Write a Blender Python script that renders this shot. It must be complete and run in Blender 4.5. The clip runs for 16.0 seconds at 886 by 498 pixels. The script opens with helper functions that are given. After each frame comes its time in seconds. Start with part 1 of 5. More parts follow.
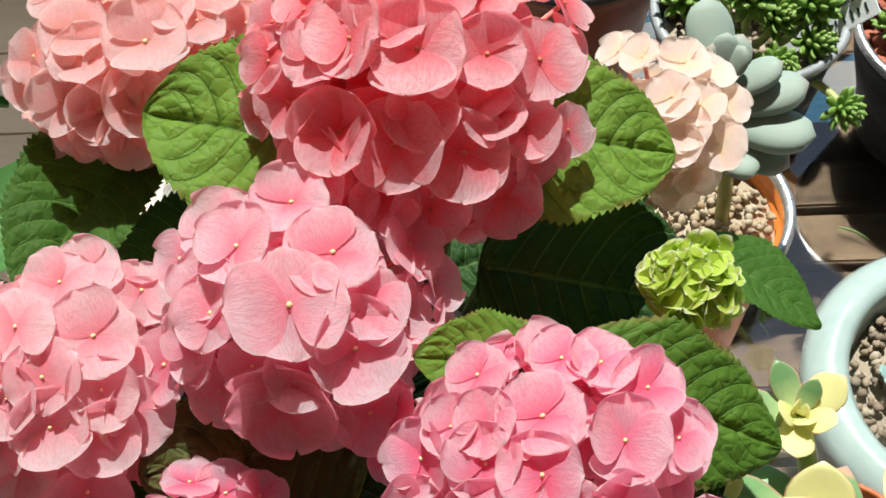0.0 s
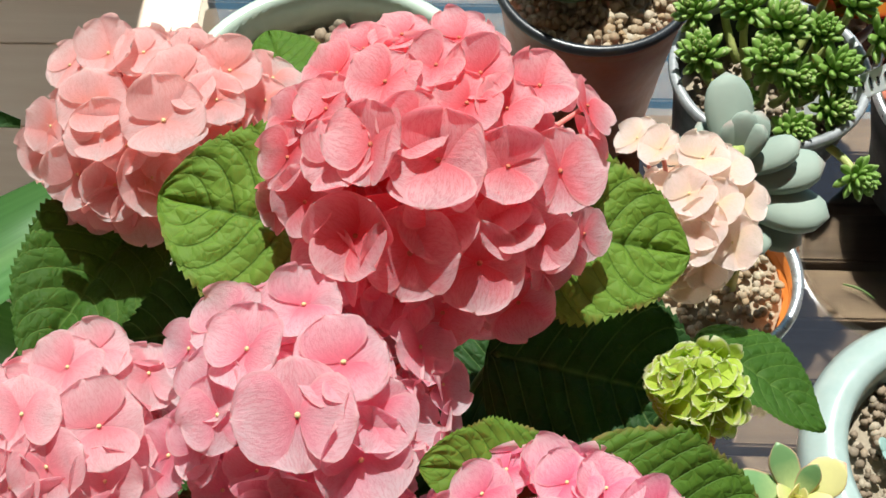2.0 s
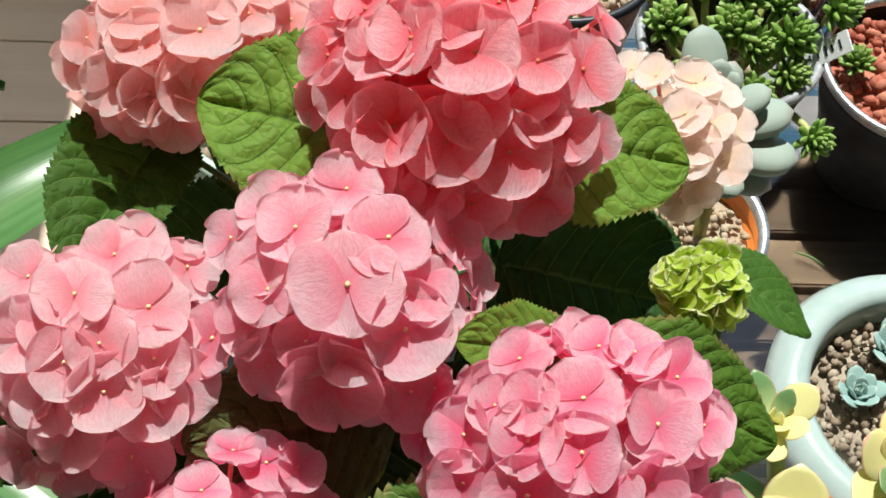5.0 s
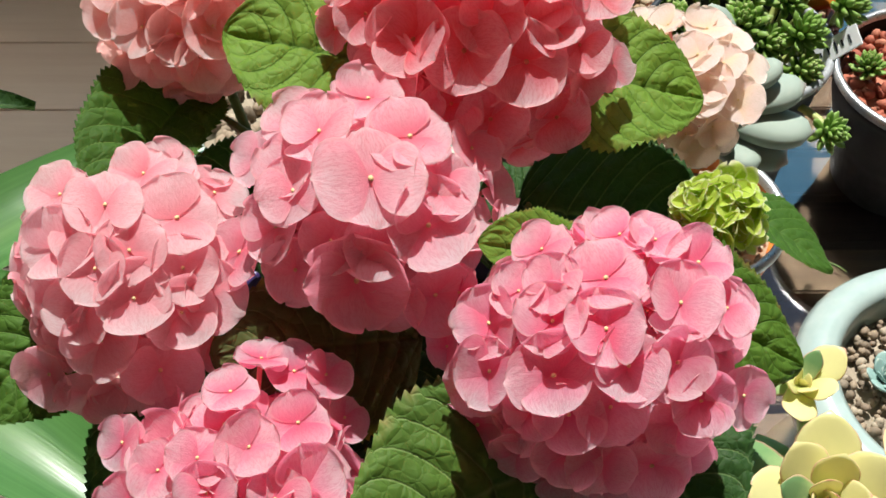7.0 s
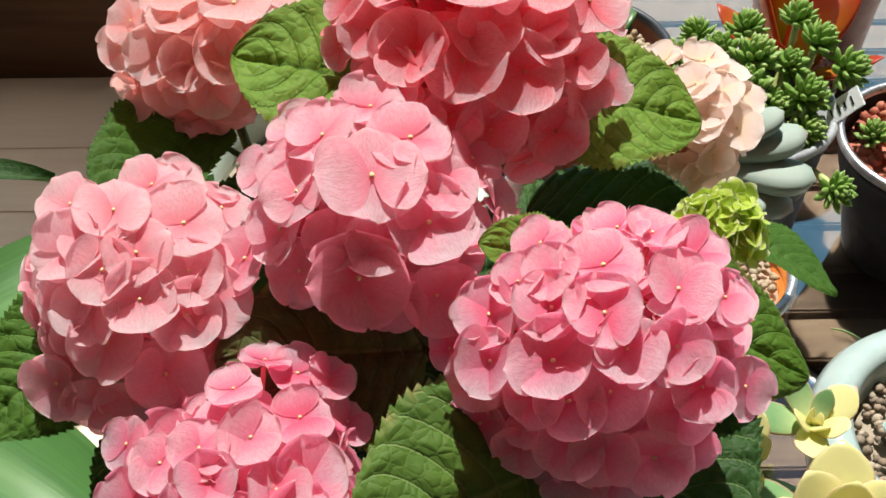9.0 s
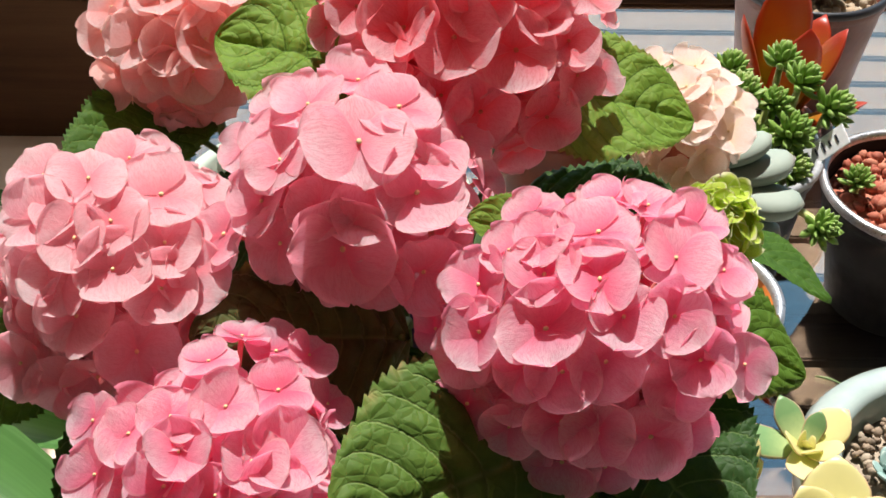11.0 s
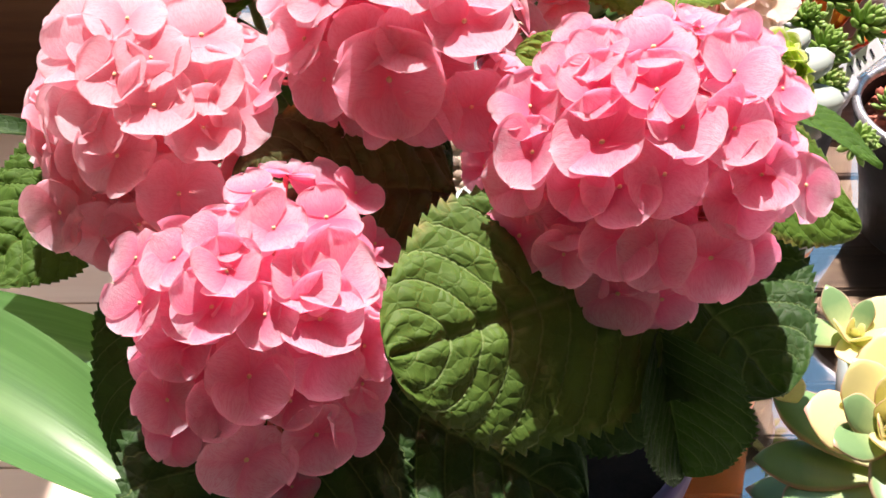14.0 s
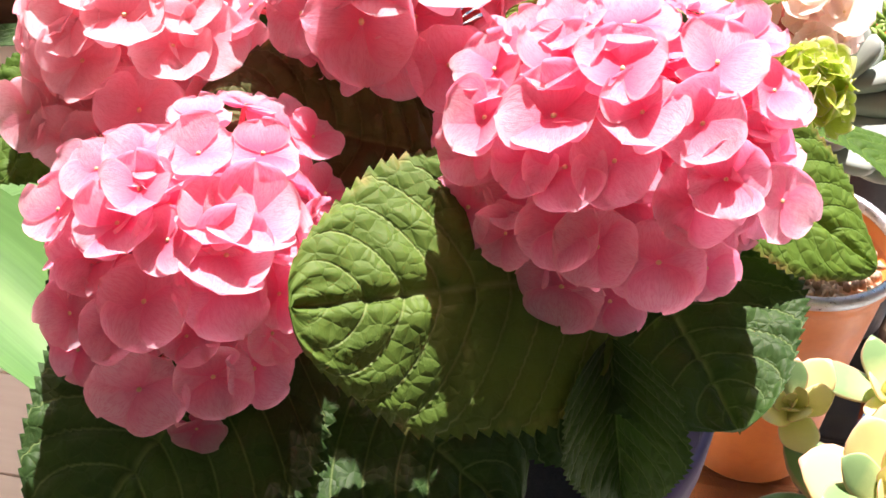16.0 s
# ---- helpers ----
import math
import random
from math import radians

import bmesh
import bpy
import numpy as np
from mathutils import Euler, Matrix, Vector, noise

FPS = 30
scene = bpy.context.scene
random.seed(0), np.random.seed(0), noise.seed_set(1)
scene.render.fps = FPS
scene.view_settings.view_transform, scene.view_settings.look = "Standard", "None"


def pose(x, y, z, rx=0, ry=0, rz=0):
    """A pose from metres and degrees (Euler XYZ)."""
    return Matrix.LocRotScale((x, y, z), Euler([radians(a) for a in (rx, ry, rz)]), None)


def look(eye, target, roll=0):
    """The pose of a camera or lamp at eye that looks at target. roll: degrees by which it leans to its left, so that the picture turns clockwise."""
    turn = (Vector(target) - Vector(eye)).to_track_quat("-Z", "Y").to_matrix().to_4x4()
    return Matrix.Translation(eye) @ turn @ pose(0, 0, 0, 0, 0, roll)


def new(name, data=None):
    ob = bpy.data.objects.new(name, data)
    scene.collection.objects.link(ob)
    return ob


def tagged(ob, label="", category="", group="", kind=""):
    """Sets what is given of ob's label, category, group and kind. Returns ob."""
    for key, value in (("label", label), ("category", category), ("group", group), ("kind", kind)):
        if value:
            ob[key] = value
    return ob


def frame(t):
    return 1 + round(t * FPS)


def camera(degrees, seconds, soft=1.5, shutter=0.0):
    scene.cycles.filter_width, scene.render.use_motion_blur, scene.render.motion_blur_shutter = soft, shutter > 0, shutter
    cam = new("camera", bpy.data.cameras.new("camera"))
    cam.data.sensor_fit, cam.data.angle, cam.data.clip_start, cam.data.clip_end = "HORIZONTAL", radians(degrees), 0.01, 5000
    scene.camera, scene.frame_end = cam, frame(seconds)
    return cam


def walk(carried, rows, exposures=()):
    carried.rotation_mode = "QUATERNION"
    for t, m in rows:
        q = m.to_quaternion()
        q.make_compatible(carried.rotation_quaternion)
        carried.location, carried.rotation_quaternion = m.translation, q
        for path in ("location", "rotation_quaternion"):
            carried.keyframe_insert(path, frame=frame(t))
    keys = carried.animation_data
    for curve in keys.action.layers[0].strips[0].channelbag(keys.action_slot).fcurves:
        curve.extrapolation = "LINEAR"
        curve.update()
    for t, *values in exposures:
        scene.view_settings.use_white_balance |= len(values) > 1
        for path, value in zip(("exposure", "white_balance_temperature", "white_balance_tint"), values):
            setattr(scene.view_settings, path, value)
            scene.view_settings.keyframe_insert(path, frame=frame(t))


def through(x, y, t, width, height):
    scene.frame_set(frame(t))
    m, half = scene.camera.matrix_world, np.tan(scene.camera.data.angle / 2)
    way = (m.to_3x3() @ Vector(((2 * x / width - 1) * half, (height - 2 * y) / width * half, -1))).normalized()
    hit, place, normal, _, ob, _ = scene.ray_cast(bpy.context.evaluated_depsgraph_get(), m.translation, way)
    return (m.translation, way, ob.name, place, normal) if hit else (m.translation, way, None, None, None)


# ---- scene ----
cam = camera(38.18, 16.0, soft=1.6)
PATH = [
    (0, (0.0681, -0.2427, 0.8674), (0.0547, 0.0342, 0.4513), -4.07),
    (0.5, (0.0729, -0.2303, 0.8827), (0.0631, 0.0461, 0.4661), -1.04),
    (1, (0.0757, -0.2154, 0.8943), (0.0652, 0.0583, 0.4760), -0.38),
    (1.5, (0.0757, -0.1966, 0.8981), (0.0576, 0.0765, 0.4797), -2.19),
    (2, (0.0630, -0.1981, 0.8945), (0.0498, 0.0697, 0.4725), -1.19),
    (2.5, (0.0497, -0.2078, 0.8972), (0.0453, 0.0586, 0.4741), 0.40),
    (3, (0.0391, -0.2053, 0.9042), (0.0427, 0.0628, 0.4821), 1.75),
    (3.5, (0.0308, -0.2120, 0.9021), (0.0377, 0.0578, 0.4813), 2.64),
    (4, (0.0217, -0.2293, 0.8976), (0.0339, 0.0486, 0.4821), 3.42),
    (4.5, (0.0186, -0.2505, 0.8931), (0.0359, 0.0315, 0.4806), 3.95),
    (5, (0.0160, -0.2691, 0.8869), (0.0366, 0.0136, 0.4751), 4.63),
    (5.2, (0.0148, -0.2774, 0.8853), (0.0362, 0.0072, 0.4747), 4.72),
    (7.3, (0.0176, -0.3540, 0.8369), (0.0277, -0.0213, 0.4638), 1.08),
    (7.5, (0.0177, -0.3594, 0.8351), (0.0274, -0.0189, 0.4691), 1.21),
    (8, (0.0237, -0.3737, 0.8263), (0.0282, -0.0290, 0.4641), -0.01),
    (8.5, (0.0241, -0.3814, 0.8218), (0.0279, -0.0289, 0.4673), 0.11),
    (9, (0.0260, -0.3920, 0.8085), (0.0280, -0.0319, 0.4616), -0.43),
    (9.2, (0.0260, -0.3953, 0.8024), (0.0277, -0.0350, 0.4557), -0.58),
    (11.3, (0.0195, -0.4135, 0.7516), (0.0331, -0.0265, 0.4353), 1.70),
    (11.5, (0.0215, -0.4156, 0.7466), (0.0347, -0.0292, 0.4295), 1.30),
    (12, (0.0181, -0.4196, 0.7272), (0.0339, -0.0313, 0.4126), 0.84),
    (12.5, (0.0155, -0.4229, 0.7171), (0.0351, -0.0357, 0.4014), 0.56),
    (13, (0.0136, -0.4351, 0.7099), (0.0400, -0.0470, 0.3958), 0.99),
    (13.5, (0.0131, -0.4459, 0.7026), (0.0219, -0.0553, 0.3905), 0.54),
    (14, (0.0060, -0.4457, 0.6945), (0.0140, -0.0554, 0.3821), 0.25),
    (14.5, (0.0097, -0.4492, 0.6865), (0.0247, -0.0611, 0.3716), 0.50),
    (15, (0.0350, -0.4504, 0.6827), (0.0294, -0.0612, 0.3689), 1.44),
    (15.5, (0.0746, -0.4398, 0.6674), (0.0343, -0.0510, 0.3556), 3.70),
    (16, (0.0905, -0.4216, 0.6665), (0.0295, -0.0371, 0.3527), 3.44),
]
walk(cam, [(t, look(eye, target, roll)) for t, eye, target, roll in PATH], exposures=[(0.0, 0.63, 6150, 4), (3.5, 0.52, 6150, 4), (5.2, 0.59, 6200, 6), (9.0, 0.66, 6350, 9), (12.0, 0.94, 6500, 18), (13.0, 1.16, 6500, 23), (14.5, 1.45, 6600, 29), (16.0, 1.82, 6700, 32)])

# ---- world, sun, exposure ----
SUN_ELEVATION, SUN_TURN = radians(66), radians(0.5)   # turn: from +y towards +x
world = bpy.data.worlds.new("sky")
scene.world = world
world.use_nodes = True
_n, _l = world.node_tree.nodes, world.node_tree.links
_sky = _n.new("ShaderNodeTexSky")
_sky.sky_type, _sky.sun_disc = "NISHITA", False
_sky.dust_density, _sky.ozone_density = 0.8, 1.4
_sky.sun_elevation, _sky.sun_rotation = SUN_ELEVATION, SUN_TURN
_l.new(_sky.outputs["Color"], _n["Background"].inputs["Color"])
_n["Background"].inputs["Strength"].default_value = 0.019
sun_data = bpy.data.lights.new("sun", "SUN")
sun_data.energy, sun_data.angle, sun_data.color = 5.0, radians(0.6), (1.0, 0.95, 0.87)
_s = Vector((math.sin(SUN_TURN) * math.cos(SUN_ELEVATION), math.cos(SUN_TURN) * math.cos(SUN_ELEVATION), math.sin(SUN_ELEVATION)))
sun = new("sun", sun_data)
sun.matrix_world = look(_s * 4, (0, 0, 0))


# ---- materials ----
class Nodes:
    """A short way to wire a node material."""

    def __init__(self, name):
        self.m = bpy.data.materials.new(name)
        self.m.use_nodes = True
        self.t = self.m.node_tree
        self.t.nodes.clear()
        self.out = self.t.nodes.new("ShaderNodeOutputMaterial")

    def node(self, kind, props=None, **inputs):
        n = self.t.nodes.new("ShaderNode" + kind)
        for k, v in (props or {}).items():
            if k == "operation":
                n.operation = v
            elif k == "blend_type":
                n.blend_type = v
            elif k == "data_type":
                n.data_type = v
            elif k == "feature":
                n.feature = v
            elif k == "bands_direction":
                n.bands_direction = v
        for k, v in inputs.items():
            self.set(n, k.replace("_", " "), v)
        return n

    def set(self, n, key, v):
        slot = n.inputs[int(key)] if key.isdigit() else n.inputs[key]
        if isinstance(v, bpy.types.NodeSocket):
            self.t.links.new(v, slot)
        elif isinstance(v, tuple) and len(v) == 3 and slot.type == "RGBA":
            slot.default_value = (*v, 1)
        else:
            slot.default_value = v

    def math(self, op, a, b=0.0, c=0.0):
        n = self.node("Math", {"operation": op})
        for i, v in enumerate((a, b, c)):
            self.set(n, str(i), v)
        return n.outputs[0]

    def mix(self, f, a, b, mode="MIX"):
        n = self.t.nodes.new("ShaderNodeMix")
        n.data_type, n.blend_type = "RGBA", mode
        for slot, v in ((n.inputs[0], f), (n.inputs[6], a), (n.inputs[7], b)):
            if isinstance(v, bpy.types.NodeSocket):
                self.t.links.new(v, slot)
            elif isinstance(v, tuple):
                slot.default_value = (*v, 1)
            else:
                slot.default_value = v
        return n.outputs[2]

    def ramp(self, f, stops):
        n = self.t.nodes.new("ShaderNodeValToRGB")
        e = n.color_ramp.elements
        while len(e) < len(stops):
            e.new(0.5)
        for el, (p, c) in zip(e, stops):
            el.position, el.color = p, (*c, 1) if isinstance(c, tuple) else (c, c, c, 1)
        self.t.links.new(f, n.inputs[0])
        return n.outputs[0]

    def coords(self, which="Object"):
        return self.node("TexCoord").outputs[which]

    def noise(self, scale, vector=None, detail=4.0, rough=0.55):
        n = self.node("TexNoise", Scale=scale, Detail=detail, Roughness=rough)
        if vector is not None:
            self.t.links.new(vector, n.inputs["Vector"])
        return n.outputs[0]

    def bump(self, height, strength=0.4, distance=0.001):
        return self.node("Bump", Height=height, Strength=strength, Distance=distance).outputs[0]

    def shaded(self, **inputs):
        return self.node("BsdfPrincipled", **inputs)

    def finish(self, shader):
        self.t.links.new(shader, self.out.inputs["Surface"])
        return self.m

    def random(self):
        return self.node("ObjectInfo").outputs["Random"]

    def uv(self):
        sep = self.node("SeparateXYZ", Vector=self.coords("UV"))
        return sep.outputs[0], sep.outputs[1]


def plain(name, dark, light, rough=0.6, scale=30.0, bump=0.3, distance=0.001, metal=0.0, coat=0.0, spec=0.5):
    """Paint, plastic, glazed clay or soil: two tones of noise at two scales, with fine relief."""
    k = Nodes(name)
    at = k.coords()
    f = k.math("ADD", k.math("MULTIPLY", k.noise(scale, at), 0.6), k.math("MULTIPLY", k.noise(scale * 7, at), 0.4))
    col = k.ramp(f, [(0.3, dark), (0.7, light)])
    r = k.math("ADD", k.math("MULTIPLY", k.noise(scale * 3, at), 0.25), rough - 0.12)
    sh = k.shaded(Base_Color=col, Roughness=r, Metallic=metal, Coat_Weight=coat, Specular_IOR_Level=spec, Normal=k.bump(k.noise(scale * 9, at), bump, distance))
    return k.finish(sh.outputs[0])


def petal(name, heart, middle, edge, through=0.64):
    """A thin sepal: deeper heart, pale rim, fine radial veins, light shining through it."""
    k = Nodes(name)
    u, v = k.uv()
    rnd = k.random()
    tone = k.math("ADD", v, k.math("MULTIPLY", k.math("SUBTRACT", rnd, 0.5), 0.30))
    col = k.ramp(tone, [(0.05, heart), (0.36, middle), (0.80, edge)])
    side = k.math("ABSOLUTE", k.math("SUBTRACT", k.math("MULTIPLY", u, 2.0), 1.0))
    rim = k.ramp(k.math("MAXIMUM", side, v), [(0.87, 0.0), (0.98, 1.0)])
    fan = k.node("CombineXYZ", X=k.math("MULTIPLY", u, 7.0), Y=k.math("MULTIPLY", v, 1.1), Z=k.math("MULTIPLY", rnd, 40.0)).outputs[0]
    vein = k.noise(3.2, fan, 6.0, 0.6)
    lines = k.ramp(vein, [(0.45, 0.0), (0.50, 1.0), (0.55, 0.0)])
    blotch = k.noise(90.0, k.coords(), 3.0)
    col = k.mix(k.math("MULTIPLY", lines, 0.55), col, tuple(c * 0.72 for c in heart))
    col = k.mix(k.math("MULTIPLY", k.math("SUBTRACT", blotch, 0.35), 0.5), col, tuple(min(1, c * 1.06) for c in edge))
    col = k.mix(k.math("MULTIPLY", rim, 0.62), col, (0.97, 0.86, 0.83))
    height = k.math("ADD", k.math("MULTIPLY", vein, 0.7), k.math("MULTIPLY", blotch, 0.4))
    bump = k.bump(height, 0.55, 0.0010)
    front = k.shaded(Base_Color=col, Roughness=0.52, Specular_IOR_Level=0.35, Normal=bump)
    behind = k.node("BsdfTranslucent", Color=k.mix(0.76, col, heart), Normal=bump)
    both = k.node("MixShader", Fac=through)
    k.t.links.new(front.outputs[0], both.inputs[1])
    k.t.links.new(behind.outputs[0], both.inputs[2])
    thin = k.node("MixShader", Fac=0.10)
    k.t.links.new(both.outputs[0], thin.inputs[1])
    k.t.links.new(k.node("BsdfTransparent", Color=k.mix(0.5, col, heart)).outputs[0], thin.inputs[2])
    return k.finish(thin.outputs[0])


def leafy(name, dark, light, vein_colour, gloss=0.5, through=0.3, veins=9.0, rim=None):
    """A broad leaf: midrib and side veins drawn on its own length and width, quilted relief, stained rim."""
    k = Nodes(name)
    u, v = k.uv()
    rnd = k.random()
    side = k.math("ABSOLUTE", k.math("SUBTRACT", k.math("MULTIPLY", u, 2.0), 1.0))
    rise = k.math("SUBTRACT", k.math("MULTIPLY", v, veins), k.math("ADD", k.math("MULTIPLY", side, 1.4), k.math("MULTIPLY", k.math("MULTIPLY", side, side), 1.1)))
    saw = k.math("ABSOLUTE", k.math("SUBTRACT", k.math("FRACT", rise), 0.5))
    ribs = k.math("MULTIPLY", k.ramp(saw, [(0.44, 0.0), (0.5, 1.0)]), k.ramp(v, [(0.84, 1.0), (0.97, 0.0)]))
    mid = k.ramp(side, [(0.0, 1.0), (0.035, 0.0)])
    at = k.coords()
    cells = k.node("TexVoronoi", {"feature": "DISTANCE_TO_EDGE"}, Vector=at, Scale=175.0).outputs["Distance"]
    net = k.ramp(cells, [(0.0, 1.0), (0.07, 0.0)])
    patch = k.math("ADD", k.math("MULTIPLY", k.noise(22.0, at), 0.7), k.math("MULTIPLY", k.math("SUBTRACT", rnd, 0.3), 0.35))
    col = k.ramp(patch, [(0.28, dark), (0.68, light)])
    col = k.mix(k.math("MULTIPLY", net, 0.07), col, vein_colour)
    col = k.mix(k.math("MULTIPLY", k.math("MAXIMUM", ribs, mid), 0.75), col, vein_colour)
    if rim:
        worn = k.math("MULTIPLY", k.ramp(side, [(0.86, 0.0), (1.0, 1.0)]), k.ramp(k.noise(60.0, at), [(0.45, 0.0), (0.62, 1.0)]))
        col = k.mix(worn, col, rim)
    height = k.math("SUBTRACT", k.ramp(cells, [(0.0, 0.0), (0.12, 0.26), (0.30, 0.50), (0.5, 0.58)]), k.math("MULTIPLY", k.math("MAXIMUM", ribs, mid), 0.6))
    bump = k.bump(height, 0.48, 0.0018)
    front = k.shaded(Base_Color=col, Roughness=k.math("ADD", k.math("MULTIPLY", k.noise(70.0, at), 0.25), gloss), Specular_IOR_Level=0.18, Normal=bump)
    behind = k.node("BsdfTranslucent", Color=k.mix(0.5, col, (light[0] * 1.5, light[1] * 1.3, light[2] * 0.6)), Normal=bump)
    both = k.node("MixShader", Fac=through)
    k.t.links.new(front.outputs[0], both.inputs[1])
    k.t.links.new(behind.outputs[0], both.inputs[2])
    return k.finish(both.outputs[0])


def strappy():
    """A long glossy blade with lengthwise streaks and a paler middle."""
    k = Nodes("strap_leaf")
    u, v = k.uv()
    side = k.math("ABSOLUTE", k.math("SUBTRACT", k.math("MULTIPLY", u, 2.0), 1.0))
    run = k.node("CombineXYZ", X=k.math("MULTIPLY", u, 9.0), Y=k.math("MULTIPLY", v, 1.5), Z=k.math("MULTIPLY", k.random(), 30.0)).outputs[0]
    streak = k.noise(2.2, run, 5.0)
    col = k.ramp(streak, [(0.32, (0.05, 0.14, 0.035)), (0.55, (0.07, 0.18, 0.048)), (0.72, (0.10, 0.22, 0.07))])
    col = k.mix(k.ramp(side, [(0.0, 0.40), (0.30, 0.0)]), col, (0.17, 0.29, 0.10))
    front = k.shaded(Base_Color=col, Roughness=0.32, Specular_IOR_Level=0.5, Normal=k.bump(streak, 0.25, 0.001))
    behind = k.node("BsdfTranslucent", Color=k.mix(0.4, col, (0.18, 0.36, 0.06)))
    both = k.node("MixShader", Fac=0.28)
    k.t.links.new(front.outputs[0], both.inputs[1])
    k.t.links.new(behind.outputs[0], both.inputs[2])
    return k.finish(both.outputs[0])


def fleshy(name, inner, outer, tip, rough=0.5, through=0.0, tip_from=0.9, edge_from=None):
    """A succulent leaf: waxy skin whose colour runs from base to tip, with a tinted rim where it has one."""
    k = Nodes(name)
    u, v = k.uv()
    at = k.coords()
    rnd = k.random()
    f = k.math("ADD", v, k.math("MULTIPLY", k.math("SUBTRACT", k.noise(60.0, at), 0.5), 0.25))
    f = k.math("ADD", f, k.math("MULTIPLY", k.math("SUBTRACT", rnd, 0.5), 0.15))
    col = k.ramp(f, [(0.05, inner), (0.6, outer), (tip_from, outer), (1.0, tip)])
    if edge_from is not None:
        side = k.math("ABSOLUTE", k.math("SUBTRACT", k.math("MULTIPLY", u, 2.0), 1.0))
        col = k.mix(k.math("MULTIPLY", k.ramp(side, [(edge_from, 0.0), (1.0, 1.0)]), 0.85), col, tip)
    col = k.mix(k.math("MULTIPLY", k.noise(240.0, at), 0.22), col, tuple(c * 0.75 for c in outer))
    front = k.shaded(Base_Color=col, Roughness=rough, Specular_IOR_Level=0.4, Subsurface_Weight=0.0, Normal=k.bump(k.noise(150.0, at), 0.2, 0.0006))
    if through <= 0:
        return k.finish(front.outputs[0])
    both = k.node("MixShader", Fac=through)
    behind = k.node("BsdfTranslucent", Color=col)
    k.t.links.new(front.outputs[0], both.inputs[1])
    k.t.links.new(behind.outputs[0], both.inputs[2])
    return k.finish(both.outputs[0])


def stones(name, colours, rough=0.75):
    """Gravel: every stone its own tone, with specks."""
    k = Nodes(name)
    rnd = k.node("NewGeometry").outputs["Random Per Island"]
    n = len(colours)
    col = k.ramp(rnd, [((i + 0.5) / n, c) for i, c in enumerate(colours)])
    at = k.coords()
    col = k.mix(k.math("MULTIPLY", k.noise(400.0, at), 0.4), col, tuple(c * 0.55 for c in colours[0]))
    return k.finish(k.shaded(Base_Color=col, Roughness=rough, Normal=k.bump(k.noise(500.0, at), 0.5, 0.001)).outputs[0])


def timber(name, dark, light, along="X", rough=0.55, ring=90.0, gloss=0.0):
    """Planks: long grain, a tone of its own for each board, worn streaks."""
    k = Nodes(name)
    at = k.coords()
    rnd = k.random()
    stretch = k.node("Mapping", Vector=at, Scale=(0.06, 1, 1) if along == "X" else (1, 0.06, 1), Location=(0, 0, 0)).outputs[0]
    moved = k.node("VectorMath", {"operation": "ADD"})
    k.t.links.new(stretch, moved.inputs[0])
    k.t.links.new(k.node("CombineXYZ", X=k.math("MULTIPLY", rnd, 9.0), Y=k.math("MULTIPLY", rnd, 5.0)).outputs[0], moved.inputs[1])
    grain = k.noise(ring, moved.outputs[0], 8.0, 0.65)
    wide = k.noise(ring / 6, moved.outputs[0], 3.0)
    f = k.math("ADD", k.math("MULTIPLY", grain, 0.6), k.math("MULTIPLY", wide, 0.4))
    f = k.math("ADD", f, k.math("MULTIPLY", k.math("SUBTRACT", rnd, 0.5), 0.22))
    col = k.ramp(f, [(0.3, dark), (0.68, light)])
    sh = k.shaded(Base_Color=col, Roughness=k.math("ADD", k.math("MULTIPLY", grain, 0.2), rough - 0.1), Coat_Weight=gloss, Specular_IOR_Level=0.15, Normal=k.bump(grain, 0.35, 0.0012))
    return k.finish(sh.outputs[0])


PETAL_CORAL = petal("petal_coral", (0.96, 0.14, 0.19), (0.97, 0.41, 0.48), (0.98, 0.77, 0.83))
PETAL_PINK = petal("petal_pink", (0.97, 0.28, 0.40), (0.97, 0.61, 0.72), (0.98, 0.86, 0.92))
PETAL_ROSE = petal("petal_rose", (0.97, 0.20, 0.37), (0.97, 0.50, 0.66), (0.98, 0.82, 0.90))
PETAL_PEACH = petal("petal_peach", (0.97, 0.36, 0.44), (0.97, 0.65, 0.72), (0.98, 0.89, 0.92))
PETAL_CREAM = petal("petal_cream", (0.96, 0.78, 0.58), (0.97, 0.76, 0.71), (0.98, 0.82, 0.82), 0.50)
PETAL_BLUSH = petal("petal_blush", (0.97, 0.47, 0.41), (0.97, 0.68, 0.69), (0.98, 0.88, 0.89))
PETAL_LIME = petal("petal_lime", (0.42, 0.58, 0.04), (0.55, 0.70, 0.06), (0.66, 0.80, 0.14), 0.45)
STAMEN = plain("stamen_yellow", (0.66, 0.46, 0.20), (0.82, 0.68, 0.36), 0.6, 200.0)
STAMEN_RED = plain("stamen_red", (0.45, 0.10, 0.06), (0.62, 0.24, 0.12), 0.6, 200.0)
FLOWER_CORE = plain("pedicel_pink", (0.45, 0.10, 0.10), (0.70, 0.30, 0.24), 0.7, 80.0)
LIME_CORE = plain("pedicel_green", (0.10, 0.20, 0.03), (0.25, 0.40, 0.06), 0.7, 80.0)
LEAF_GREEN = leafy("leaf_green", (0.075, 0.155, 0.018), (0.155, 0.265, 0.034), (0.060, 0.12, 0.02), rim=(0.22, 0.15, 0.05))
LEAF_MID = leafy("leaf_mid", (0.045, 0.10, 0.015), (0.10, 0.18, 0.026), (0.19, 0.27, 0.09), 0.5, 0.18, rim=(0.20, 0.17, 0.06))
# darker copy of leaf_green: shade on inner and lower leaves put into its colour
LEAF_SHADED = leafy("leaf_shaded", (0.020, 0.055, 0.013), (0.045, 0.105, 0.020), (0.13, 0.20, 0.07), 0.46, 0.2)
